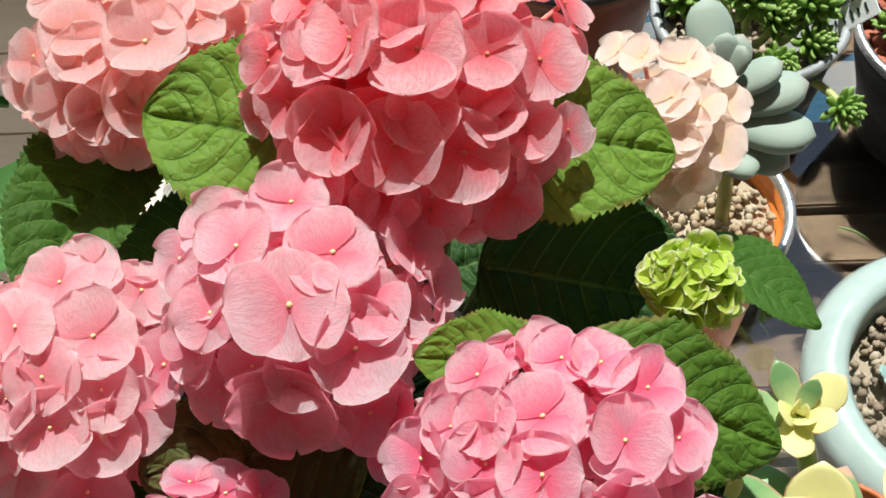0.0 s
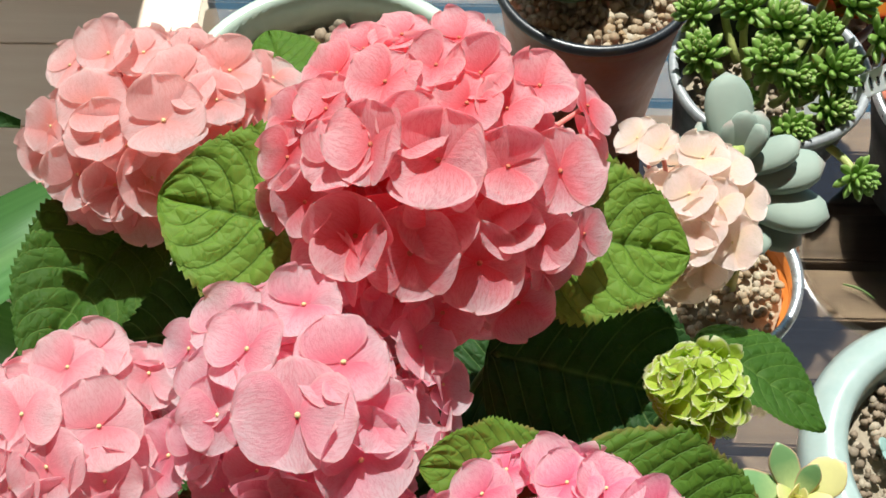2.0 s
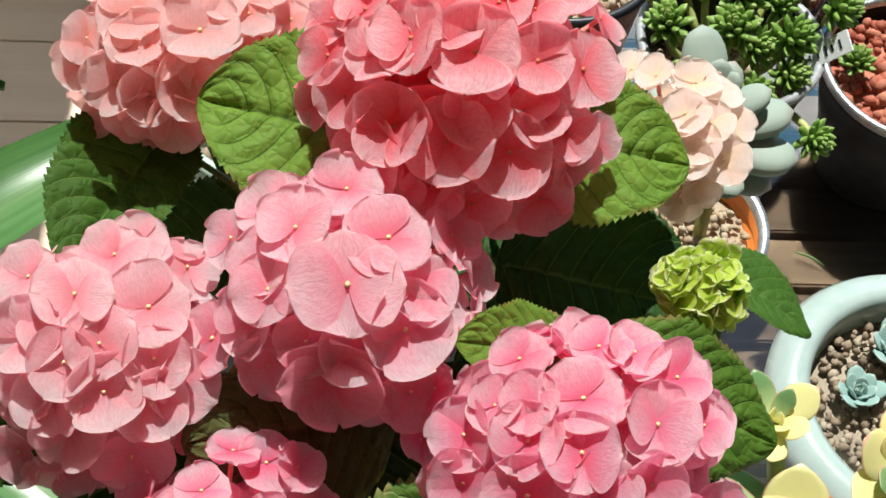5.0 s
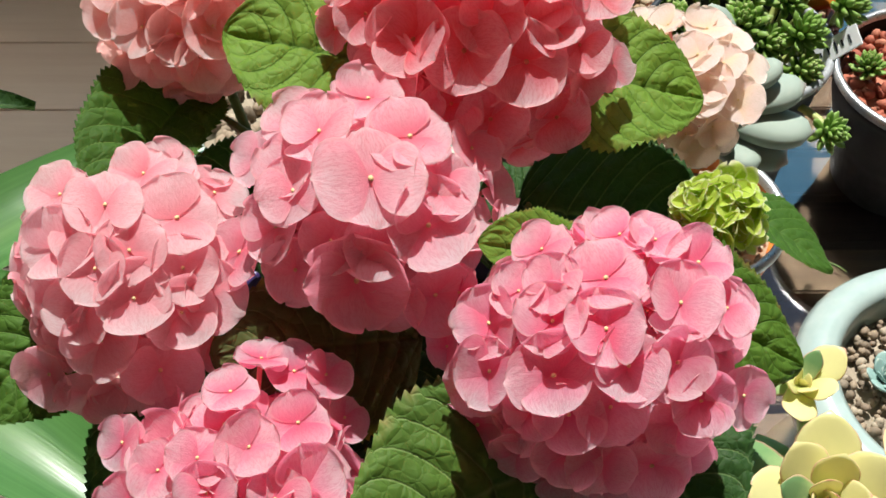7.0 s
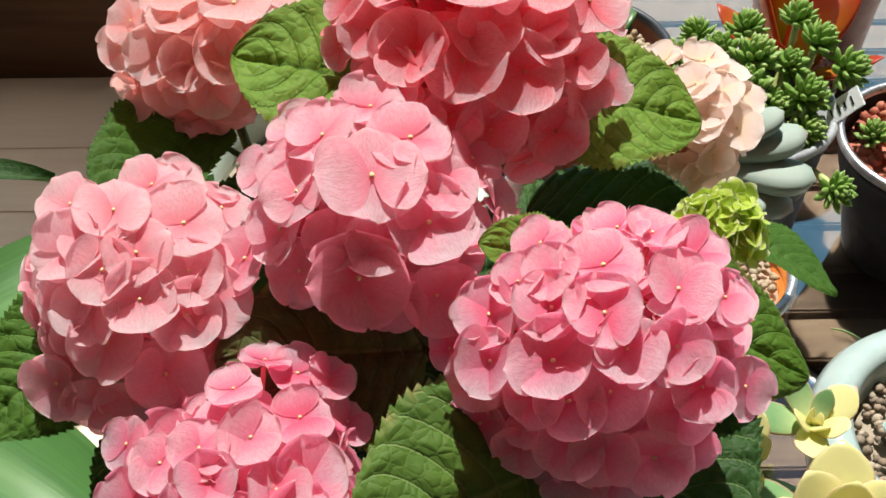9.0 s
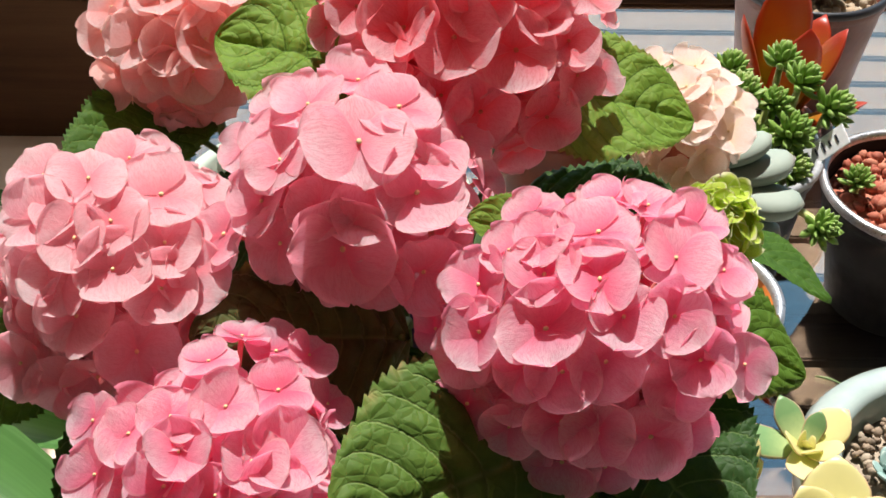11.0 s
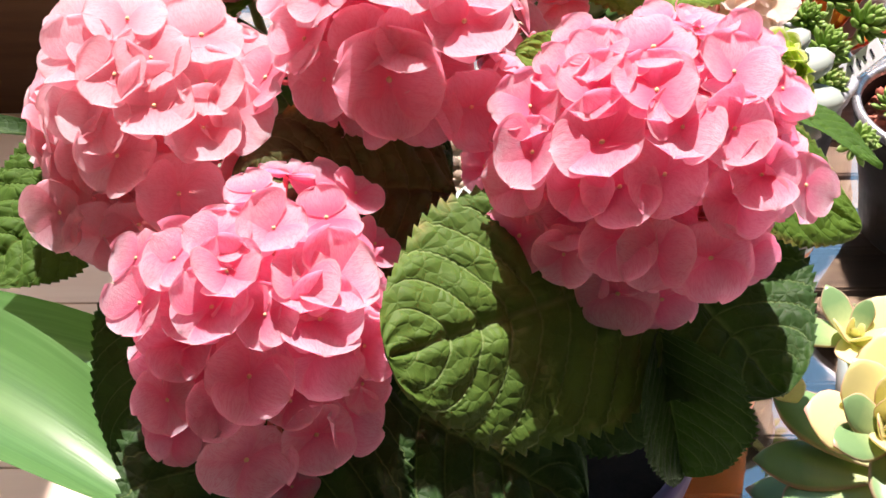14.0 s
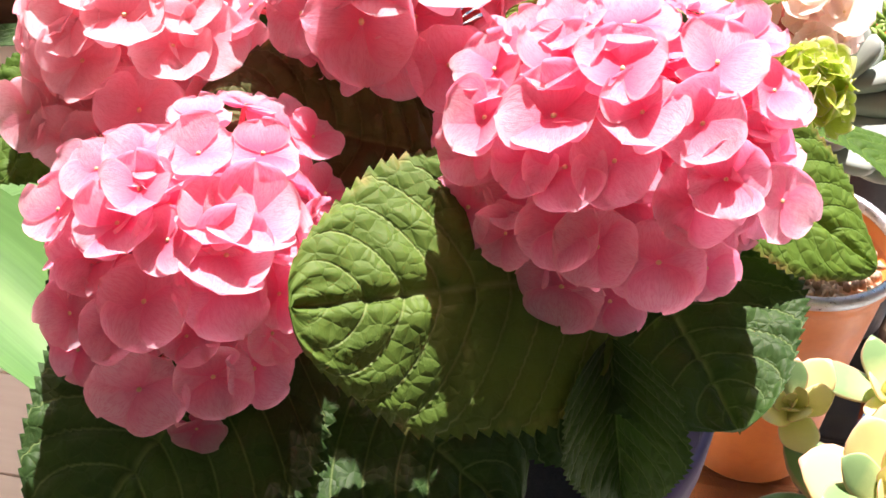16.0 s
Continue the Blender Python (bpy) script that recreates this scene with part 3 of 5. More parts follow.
# ---- leaves ----
def leaf_shape(length, width, seed, fold=0.04, droop=0.08, teeth=26, curl=0.0, twist=0.0, quilt=1.0, blunt=0.54):
    """A broad toothed leaf along +y, quilted between its veins; fold lifts the two halves, droop lowers the tip."""
    r = np.random.RandomState(seed)
    rows, cols = 105, 33
    v = np.linspace(0, 1, rows)[:, None]
    s = np.linspace(-1, 1, cols)[None, :]
    form = np.clip(np.sin(np.pi * v ** 0.82), 0, 1) ** blunt * (1 - 0.22 * v ** 6)
    saw = (v * teeth + 0.25 * r.rand()) % 1.0
    nick = 1 - 0.075 * saw * np.abs(s) ** 6 * np.minimum(1, 4 * v) - 0.03 * np.abs(s) ** 8 * np.sin(v * 17 + seed)
    half = 0.5 * width * form * nick
    x = half * s
    y = length * (v + 0.07 * np.abs(s) * (v - 0.5) * 0.5) + 0 * s
    rise = v * 9.0 - 1.4 * np.abs(s) - 1.1 * s * s
    d = np.abs((rise % 1.0) - 0.5) * 2
    puff = (1 - d ** 4) * np.minimum(1, 6 * (1 - np.abs(s)) + 0.25) * np.minimum(1, 8 * v) * np.minimum(1, 4 * (1 - v))
    cells = np.abs(np.sin(rise * 3.14)) * np.sin(s * 13 + 2.5 * np.sin(rise * 2 + seed))
    scale = min(length, width) / 0.09
    z = 0.0026 * scale * quilt * puff + 0.0009 * scale * quilt * cells
    z = z - 0.0036 * scale * np.exp(-((s / 0.06) ** 2))
    z = z + fold * np.abs(x) - droop * length * v ** 2 - curl * np.abs(x) ** 2 / max(width, 1e-4) * 2
    z = z + 0.05 * width * np.sin(v * 7 + seed) * np.abs(s) ** 2
    a = twist * v
    x, z = x * np.cos(a) - z * np.sin(a), x * np.sin(a) + z * np.cos(a)
    points = np.stack([x + 0 * y, y, z + 0 * y], -1).reshape(-1, 3)
    uv = np.stack([0.5 + 0.5 * s + 0 * v, v + 0 * s], -1).reshape(-1, 2)
    return points, grid_faces(rows, cols), uv


def leaf_between(plant, base, tip, width, up, material, seed, label="", root=None, **shape):
    """A leaf from base to tip that shows its upper face towards up; a stalk joins it to root."""
    base, tip = Vector(base), Vector(tip)
    along = tip - base
    y = along.normalized()
    x = y.cross(Vector(up)).normalized()
    z = x.cross(y)
    m = Matrix((x, y, z)).transposed().to_4x4()
    m.translation = base
    blade = put("leaf", leaf_shape(along.length, width, seed, **shape), material, plant, label)
    blade.matrix_basis = m
    if root is not None:
        stalk = tube(bend(root, base + y * 0.004, (0, 0, 0.006)), [0.0024, 0.0022, 0.002, 0.0018, 0.0018, 0.0017, 0.0016], 7)
        put("leaf_stalk", stalk, STEM_GREEN, blade)
        blade.children[0].matrix_basis = m.inverted()
    return blade


# ---- hydrangea ----
def pot_profile(rim, base, height, thick=0.004, lip=0.008, lip_h=0.018):
    """Outside up from the foot, over the lip, down inside."""
    return [(0.001, 0.0), (base * 0.95, 0.0), (base, 0.003), (rim - lip, height - lip_h - 0.002), (rim, height - lip_h), (rim + 0.001, height - 0.002),
            (rim - 0.001, height), (rim - thick, height - 0.001), (rim - thick - 0.001, height - 0.03), (base - thick, 0.006), (0.001, 0.006)]


POT_AT = Vector((0.016, 0.066, 0.0))
hydrangea = thing("hydrangea_plant", "pink mophead hydrangea with quilted green leaves in a purple pot", "hydrangea", at=POT_AT)


def settle(ob, origin=POT_AT):
    """Shifts a part, built at its place in the room, under a thing whose origin is given."""
    ob.matrix_basis = Matrix.Translation(-Vector(origin)) @ ob.matrix_basis
    return ob


put("pot", lathe(pot_profile(0.145, 0.100, 0.205, 0.004, 0.010, 0.028), 72), PURPLE, hydrangea, "deep purple plastic pot")
put("soil", lathe([(0.001, 0.172), (0.07, 0.176), (0.130, 0.170), (0.1365, 0.166)], 40, 0.01), SOIL, hydrangea, "dark potting soil with the pot's shade in its colour")

HEADS = {
    "coral": ((0.042, 0.119, 0.452), (0.078, 0.076, 0.070)),
    "pink": ((0.000, 0.020, 0.424), (0.056, 0.058, 0.058)),
    "peach": ((-0.109, 0.012, 0.395), (0.060, 0.060, 0.057)),
    "rose": ((0.095, -0.037, 0.408), (0.070, 0.064, 0.060)),
    "rosy": ((-0.056, -0.080, 0.360), (0.057, 0.060, 0.064)),
    "blush": ((-0.086, 0.160, 0.422), (0.064, 0.058, 0.053)),
    "cream": ((0.163, 0.150, 0.372), (0.035, 0.043, 0.040)),
    "lime": ((0.159, 0.049, 0.396), (0.024, 0.021, 0.019)),
}
# the florets that stand out on each head
coral = []
bloom(coral, "bowl", (6, -35, 59), (-0.01, -0.40, 0.92), 20.7, 0.0)
bloom(coral, "bowl", (-19, -29, 60), (-0.39, -0.39, 0.84), 17.5, 1.4)
bloom(coral, "shallow", (-4, -23, 64), (-0.05, -0.36, 0.93), 14.2, 0.8)
bloom(coral, "shallow", (-15, -4, 66), (-0.13, -0.15, 0.98), 15.2, 1.0)
bloom(coral, "bowl", (4, 4, 67), (0.03, -0.10, 0.99), 13.0, 0.8)
bloom(coral, "bowl", (21, 3, 64), (0.01, -0.26, 0.97), 14.9, 0.4)
bloom(coral, "shallow", (16, -12, 64), (0.08, -0.16, 0.98), 14.6, 1.1)
bloom(coral, "shallow", (31, -10, 59), (0.30, -0.24, 0.92), 13.9, 0.9)
bloom(coral, "bowl", (32, -32, 52), (0.11, -0.50, 0.86), 16.6, 0.0)
bloom(coral, "shallow", (52, -25, 40), (0.51, -0.42, 0.75), 17.8, 1.6)
bloom(coral, "bowl", (44, 7, 52), (0.22, -0.11, 0.97), 15.7, 0.5)
bloom(coral, "shallow", (65, 20, 24), (0.81, 0.12, 0.57), 15.2, 1.6)
bloom(coral, "bowl", (-31, -30, 52), (-0.31, -0.30, 0.90), 16.0, 0.5)
bloom(coral, "shallow", (-53, -21, 40), (-0.58, -0.34, 0.74), 15.1, 1.1)
bloom(coral, "shallow", (-45, -39, 36), (-0.48, -0.53, 0.70), 14.9, 0.4)
bloom(coral, "shallow", (-52, -4, 44), (-0.58, -0.18, 0.80), 14.3, 0.8)
bloom(coral, "bowl", (-38, -8, 54), (-0.40, -0.12, 0.91), 14.0, 1.1)
bloom(coral, "shallow", (-35, 9, 55), (-0.38, -0.04, 0.92), 14.3, 0.6)
bloom(coral, "shallow", (-59, -31, 21), (-0.69, -0.52, 0.49), 12.1, 1.1)
bloom(coral, "shallow", (-4, -59, 33), (-0.10, -0.74, 0.67), 19.6, 1.6)
bloom(coral, "shallow", (22, -59, 27), (0.11, -0.74, 0.66), 19.8, 0.0)
bloom(coral, "bowl", (6, -50, 42), (0.05, -0.68, 0.73), 15.4, 0.8)
bloom(coral, "deep", (-25, -52, 33), (-0.29, -0.60, 0.75), 18.3, 0.9)
bloom(coral, "bowl", (-33, -56, 19), (-0.46, -0.70, 0.55), 17.8, 1.8)
bloom(coral, "deep", (33, -46, 34), (0.13, -0.48, 0.87), 13.5, 0.6)
bloom(coral, "bowl", (46, -44, 23), (0.32, -0.59, 0.74), 14.2, 1.2)
bloom(coral, "shallow", (51, -44, 6), (0.63, -0.72, 0.28), 14.6, 0.6)
bloom(coral, "bowl", (38, -55, -9), (0.25, -0.83, 0.50), 16.3, 0.3)
bloom(coral, "shallow", (8, -66, 1), (0.01, -0.92, 0.38), 16.7, 1.0)
bloom(coral, "shallow", (26, -55, -25), (0.34, -0.91, -0.22), 14.7, 0.3)
bloom(coral, "shallow", (-25, -61, 7), (-0.31, -0.91, 0.29), 14.3, 0.8)
bloom(coral, "shallow", (65, -24, -5), (0.73, -0.45, 0.52), 12.7, 1.5)
bloom(coral, "shallow", (-11, 33, 51), (-0.13, 0.28, 0.95), 14.7, 0.6)
bloom(coral, "bowl", (12, 30, 53), (0.13, 0.23, 0.96), 14.6, 0.7)
bloom(coral, "bowl", (-26, 27, 49), (-0.31, 0.21, 0.93), 14.2, 0.6)
bloom(coral, "bowl", (28, -39, 40), (0.04, -0.53, 0.85), 13.9, 0.5)
bloom(coral, "shallow", (66, 7, 14), (0.90, -0.04, 0.44), 14.7, 1.6)
bloom(coral, "bowl", (-9, -63, 7), (-0.11, -0.88, 0.47), 15.2, 0.5)
bloom(coral, "shallow", (-42, -45, 19), (-0.57, -0.60, 0.56), 14.3, 1.0)
pink = []
bloom(pink, "flat", (0, -24, 51), (0.05, -0.37, 0.93), 22.7, 1.6)
bloom(pink, "flat", (15, -4, 54), (0.20, -0.16, 0.97), 19.3, 0.4)
bloom(pink, "bowl", (-21, 2, 51), (-0.19, -0.11, 0.98), 16.9, 1.3)
bloom(pink, "shallow", (-31, 19, 40), (-0.31, -0.04, 0.95), 17.5, 0.6)
bloom(pink, "shallow", (-17, 43, 29), (-0.30, 0.63, 0.71), 15.5, 0.3)
bloom(pink, "bowl", (-2, 22, 50), (0.03, -0.04, 1.00), 16.4, 0.3)
bloom(pink, "shallow", (-50, 18, 20), (-0.63, -0.17, 0.76), 15.3, 1.2)
bloom(pink, "shallow", (-31, -19, 39), (-0.33, -0.39, 0.86), 16.0, 1.7)
bloom(pink, "bowl", (-33, -7, 40), (-0.46, -0.33, 0.82), 15.3, 1.0)
bloom(pink, "bowl", (22, -33, 34), (0.32, -0.52, 0.79), 20.4, 0.7)
bloom(pink, "bowl", (26, -18, 42), (0.43, -0.28, 0.86), 16.4, 1.2)
bloom(pink, "shallow", (41, 19, 24), (0.60, -0.06, 0.80), 15.2, 1.8)
bloom(pink, "bowl", (50, 11, 8), (0.79, -0.18, 0.58), 13.2, 1.5)
bloom(pink, "shallow", (52, -5, 0), (0.96, -0.19, 0.22), 13.1, 1.2)
bloom(pink, "shallow", (-56, -20, 2), (-0.49, -0.28, 0.82), 17.0, 0.8)
bloom(pink, "bowl", (-39, -22, 21), (-0.50, -0.46, 0.73), 15.9, 1.1)
bloom(pink, "shallow", (-6, -47, 18), (-0.03, -0.92, 0.40), 22.6, 1.6)
bloom(pink, "shallow", (-31, -37, 12), (-0.36, -0.79, 0.50), 16.0, 1.1)
bloom(pink, "shallow", (25, -43, 3), (0.36, -0.86, 0.35), 17.0, 0.3)
bloom(pink, "bowl", (2, -40, 30), (0.05, -0.69, 0.72), 14.2, -0.0)
bloom(pink, "shallow", (8, -48, 4), (0.16, -0.96, 0.22), 14.1, 0.7)
bloom(pink, "shallow", (-16, -36, 29), (-0.27, -0.74, 0.62), 13.8, 0.8)
peach = []
bloom(peach, "flat", (-0, -7, 55), (0.05, -0.20, 0.98), 16.5, 1.6)
bloom(peach, "flat", (28, -8, 48), (0.24, -0.23, 0.94), 18.5, 0.4)
bloom(peach, "shallow", (11, -25, 48), (0.17, -0.43, 0.89), 15.4, 2.0)
bloom(peach, "bowl", (-2, -32, 45), (-0.02, -0.49, 0.87), 15.4, 1.2)
bloom(peach, "bowl", (31, -26, 38), (0.34, -0.48, 0.81), 15.7, 1.6)
bloom(peach, "bowl", (13, -40, 36), (0.14, -0.57, 0.81), 16.8, 0.4)
bloom(peach, "bowl", (30, -39, 25), (0.35, -0.56, 0.75), 16.7, 0.6)
bloom(peach, "bowl", (40, -30, 24), (0.59, -0.48, 0.66), 15.5, 1.2)
bloom(peach, "shallow", (20, -52, 4), (0.25, -0.91, 0.34), 18.9, 1.4)
bloom(peach, "bowl", (-17, -21, 46), (-0.19, -0.46, 0.87), 16.9, 0.4)
bloom(peach, "shallow", (-9, -16, 49), (-0.02, -0.23, 0.97), 15.1, 1.0)
bloom(peach, "shallow", (11, 17, 48), (0.19, -0.11, 0.97), 14.7, 1.1)
bloom(peach, "shallow", (-22, 6, 47), (-0.23, -0.15, 0.96), 15.0, 0.7)
bloom(peach, "shallow", (18, 30, 39), (0.30, -0.05, 0.95), 14.2, 0.5)
bloom(peach, "shallow", (37, 26, 26), (0.59, 0.01, 0.81), 15.4, 1.7)
bloom(peach, "shallow", (-18, -36, 32), (-0.28, -0.62, 0.73), 14.7, 0.8)
bloom(peach, "bowl", (-8, -41, 31), (-0.08, -0.71, 0.70), 15.6, 1.6)
bloom(peach, "bowl", (-2, -48, 19), (0.01, -0.80, 0.60), 16.7, 1.0)
bloom(peach, "bowl", (-30, -44, -11), (-0.37, -0.81, 0.46), 15.6, 1.6)
bloom(peach, "shallow", (-13, -49, -18), (-0.07, -0.97, 0.22), 16.1, 0.7)
bloom(peach, "shallow", (2, -50, -12), (0.08, -1.00, -0.03), 16.0, 0.3)
bloom(peach, "bowl", (39, -33, 0), (0.67, -0.65, 0.35), 14.6, 0.7)
bloom(peach, "shallow", (34, -10, 34), (0.57, -0.27, 0.78), 14.2, 1.0)
rose = []
bloom(rose, "flat", (-6, -9, 57), (-0.13, -0.15, 0.98), 17.5, 0.3)
bloom(rose, "bowl", (-7, -28, 51), (-0.14, -0.38, 0.92), 16.5, 1.6)
bloom(rose, "bowl", (-26, -9, 53), (-0.24, -0.26, 0.94), 12.5, 1.0)
bloom(rose, "bowl", (-38, -7, 47), (-0.34, -0.21, 0.92), 11.7, 0.7)
bloom(rose, "bowl", (-26, -22, 48), (-0.32, -0.35, 0.88), 15.4, 1.0)
bloom(rose, "bowl", (-49, -14, 36), (-0.48, -0.35, 0.80), 14.9, 1.8)
bloom(rose, "bowl", (-49, -30, 27), (-0.45, -0.48, 0.76), 14.9, 1.1)
bloom(rose, "bowl", (-26, -39, 37), (-0.25, -0.44, 0.86), 17.9, 0.2)
bloom(rose, "bowl", (1, -39, 43), (-0.01, -0.44, 0.90), 15.2, 1.1)
bloom(rose, "bowl", (22, -16, 51), (0.18, -0.31, 0.93), 15.9, 1.4)
bloom(rose, "bowl", (32, 5, 49), (0.18, -0.11, 0.98), 15.0, 0.5)
bloom(rose, "shallow", (-28, 12, 49), (-0.33, -0.07, 0.94), 13.8, 0.7)
bloom(rose, "shallow", (2, 15, 54), (-0.01, 0.10, 1.00), 13.7, 0.7)
bloom(rose, "bowl", (16, 14, 52), (0.14, 0.08, 0.99), 13.8, 1.0)
bloom(rose, "shallow", (42, -11, 41), (0.46, -0.25, 0.85), 12.8, 0.9)
bloom(rose, "bowl", (20, -35, 40), (0.10, -0.70, 0.71), 15.5, 0.8)
bloom(rose, "bowl", (30, -43, 26), (0.24, -0.74, 0.63), 13.6, 0.3)
bloom(rose, "shallow", (50, -33, 14), (0.52, -0.64, 0.57), 13.7, 1.3)
bloom(rose, "shallow", (-20, -48, 25), (-0.21, -0.77, 0.60), 15.8, 0.5)
bloom(rose, "shallow", (-5, -48, 30), (-0.11, -0.76, 0.65), 15.3, 1.0)
bloom(rose, "shallow", (-33, -43, 22), (-0.35, -0.74, 0.57), 13.6, 0.8)
bloom(rose, "shallow", (-53, -26, 12), (-0.56, -0.70, 0.45), 13.7, 1.6)
bloom(rose, "shallow", (-52, -30, -10), (-0.57, -0.79, 0.22), 15.4, 1.0)
bloom(rose, "shallow", (-37, -44, -8), (-0.37, -0.89, 0.27), 12.5, 1.1)
bloom(rose, "shallow", (-19, -53, 5), (-0.18, -0.89, 0.41), 14.9, 0.3)
bloom(rose, "shallow", (-6, -56, 2), (-0.14, -0.93, 0.33), 14.9, 1.4)
bloom(rose, "shallow", (14, -54, -2), (0.05, -0.95, 0.32), 17.1, 0.3)
bloom(rose, "shallow", (23, -47, 19), (0.15, -0.84, 0.53), 15.6, 1.0)
bloom(rose, "shallow", (30, -47, -7), (0.26, -0.92, 0.28), 11.6, 1.4)
bloom(rose, "shallow", (-16, -46, -25), (-0.17, -0.98, 0.06), 16.6, 0.0)
bloom(rose, "shallow", (1, -45, -29), (-0.04, -1.00, 0.04), 14.1, 1.0)
bloom(rose, "shallow", (-64, 2, -1), (-0.78, -0.48, 0.40), 11.5, 1.2)
bloom(rose, "bowl", (45, -5, 33), (0.41, -0.39, 0.82), 13.1, 0.9)
bloom(rose, "shallow", (-59, 16, 17), (-0.75, -0.31, 0.59), 13.3, 0.7)
rosy = []
bloom(rosy, "shallow", (-9, -15, 59), (0.00, -0.29, 0.96), 13.3, 1.3)
bloom(rosy, "bowl", (10, -11, 60), (0.15, -0.28, 0.95), 13.8, 0.7)
bloom(rosy, "deep", (-5, -27, 54), (0.03, -0.41, 0.91), 12.4, 1.8)
bloom(rosy, "bowl", (20, -27, 49), (0.26, -0.39, 0.88), 13.6, 1.4)
bloom(rosy, "bowl", (30, -20, 45), (0.37, -0.40, 0.84), 17.5, 0.3)
bloom(rosy, "shallow", (27, 4, 53), (0.32, -0.21, 0.92), 14.3, 0.5)
bloom(rosy, "shallow", (8, -38, 44), (0.15, -0.58, 0.80), 12.3, 1.0)
bloom(rosy, "bowl", (26, -34, 38), (0.29, -0.52, 0.80), 16.4, 0.1)
bloom(rosy, "shallow", (-45, 9, 31), (-0.55, -0.29, 0.78), 13.5, 1.2)
bloom(rosy, "shallow", (-25, -15, 50), (-0.21, -0.32, 0.92), 13.1, 0.7)
bloom(rosy, "bowl", (-38, -21, 35), (-0.45, -0.54, 0.71), 13.6, 1.0)
bloom(rosy, "bowl", (-10, -35, 45), (-0.06, -0.57, 0.82), 15.1, 0.7)
bloom(rosy, "shallow", (43, 24, 25), (0.73, -0.07, 0.68), 12.3, 1.3)
bloom(rosy, "shallow", (23, 35, 43), (0.29, -0.11, 0.95), 13.9, 0.2)
bloom(rosy, "shallow", (10, 37, 49), (0.22, 0.43, 0.87), 12.6, 0.2)
bloom(rosy, "shallow", (36, 34, 42), (0.54, -0.06, 0.84), 12.2, 1.4)
bloom(rosy, "shallow", (0, 17, 55), (0.04, 0.13, 0.99), 12.9, 0.5)
bloom(rosy, "shallow", (2, -48, 25), (0.15, -0.76, 0.64), 16.5, 1.2)
bloom(rosy, "shallow", (25, -39, 27), (0.38, -0.70, 0.60), 16.6, 0.5)
bloom(rosy, "shallow", (-2, -52, -12), (0.16, -0.96, 0.24), 18.1, 0.8)
bloom(rosy, "shallow", (23, -47, -5), (0.40, -0.86, 0.32), 15.6, 0.4)
bloom(rosy, "bowl", (34, -37, -8), (0.62, -0.74, 0.28), 14.3, 1.2)
bloom(rosy, "shallow", (11, -38, -43), (0.32, -0.94, -0.15), 10.9, 0.6)
bloom(rosy, "shallow", (-29, -41, 7), (-0.30, -0.80, 0.52), 13.7, 1.9)
bloom(rosy, "shallow", (-29, -40, -11), (-0.25, -0.90, 0.35), 13.3, 1.0)
bloom(rosy, "shallow", (39, -31, 4), (0.74, -0.54, 0.39), 13.0, 1.5)
bloom(rosy, "bowl", (40, -25, 17), (0.69, -0.46, 0.56), 13.7, 1.4)
bloom(rosy, "bowl", (-10, -49, 11), (-0.01, -0.82, 0.57), 11.9, 1.2)
bloom(rosy, "shallow", (15, -47, 12), (0.33, -0.89, 0.31), 11.4, 0.8)
blush = []
bloom(blush, "bowl", (15, -25, 44), (0.20, -0.29, 0.94), 19.7, 0.4)
bloom(blush, "flat", (35, -11, 41), (0.32, -0.15, 0.94), 14.6, 0.4)
bloom(blush, "flat", (-15, -18, 46), (-0.02, -0.20, 0.98), 16.8, 0.5)
bloom(blush, "bowl", (-11, -30, 41), (-0.01, -0.32, 0.95), 15.3, 0.2)
bloom(blush, "flat", (20, -5, 47), (0.24, -0.14, 0.96), 16.5, 0.8)
bloom(blush, "bowl", (38, 8, 38), (0.37, -0.07, 0.93), 15.9, 0.4)
bloom(blush, "shallow", (52, 25, 13), (0.67, 0.10, 0.74), 16.2, 1.6)
bloom(blush, "shallow", (52, 4, 23), (0.66, -0.16, 0.74), 13.6, 1.4)
bloom(blush, "deep", (-14, 10, 46), (-0.07, -0.11, 0.99), 14.7, 1.2)
bloom(blush, "shallow", (2, 9, 48), (0.07, -0.00, 1.00), 13.7, 0.7)
bloom(blush, "shallow", (-32, 8, 40), (-0.36, -0.08, 0.93), 13.3, 0.7)
bloom(blush, "bowl", (-1, -33, 37), (0.10, -0.41, 0.91), 12.4, 1.1)
bloom(blush, "bowl", (9, -42, 27), (0.25, -0.56, 0.79), 16.4, 1.4)
bloom(blush, "bowl", (-24, -39, 24), (-0.14, -0.70, 0.70), 15.5, 0.8)
bloom(blush, "bowl", (-7, -44, 24), (0.06, -0.71, 0.70), 15.0, 0.5)
bloom(blush, "shallow", (-38, -18, 30), (-0.44, -0.40, 0.80), 13.2, 1.1)
bloom(blush, "shallow", (-43, -24, 20), (-0.46, -0.56, 0.68), 14.8, 1.5)
bloom(blush, "shallow", (16, -33, 32), (0.34, -0.58, 0.74), 13.9, 0.8)
bloom(blush, "shallow", (-20, -45, 9), (-0.07, -0.89, 0.45), 13.7, 0.8)
bloom(blush, "deep", (3, -48, 13), (0.15, -0.91, 0.39), 14.1, 1.5)
bloom(blush, "shallow", (23, 15, 39), (0.35, 0.11, 0.93), 13.9, 0.9)
bloom(blush, "deep", (-10, -46, 13), (0.11, -0.92, 0.39), 12.6, 0.9)
cream = []
bloom(cream, "shallow", (-22, 37, 20), (-0.56, 0.14, 0.82), 12.9, 0.6)
bloom(cream, "bowl", (-13, 22, 32), (-0.35, 0.05, 0.94), 11.5, 0.4)
bloom(cream, "bowl", (5, 13, 37), (0.01, -0.01, 1.00), 14.0, 0.3)
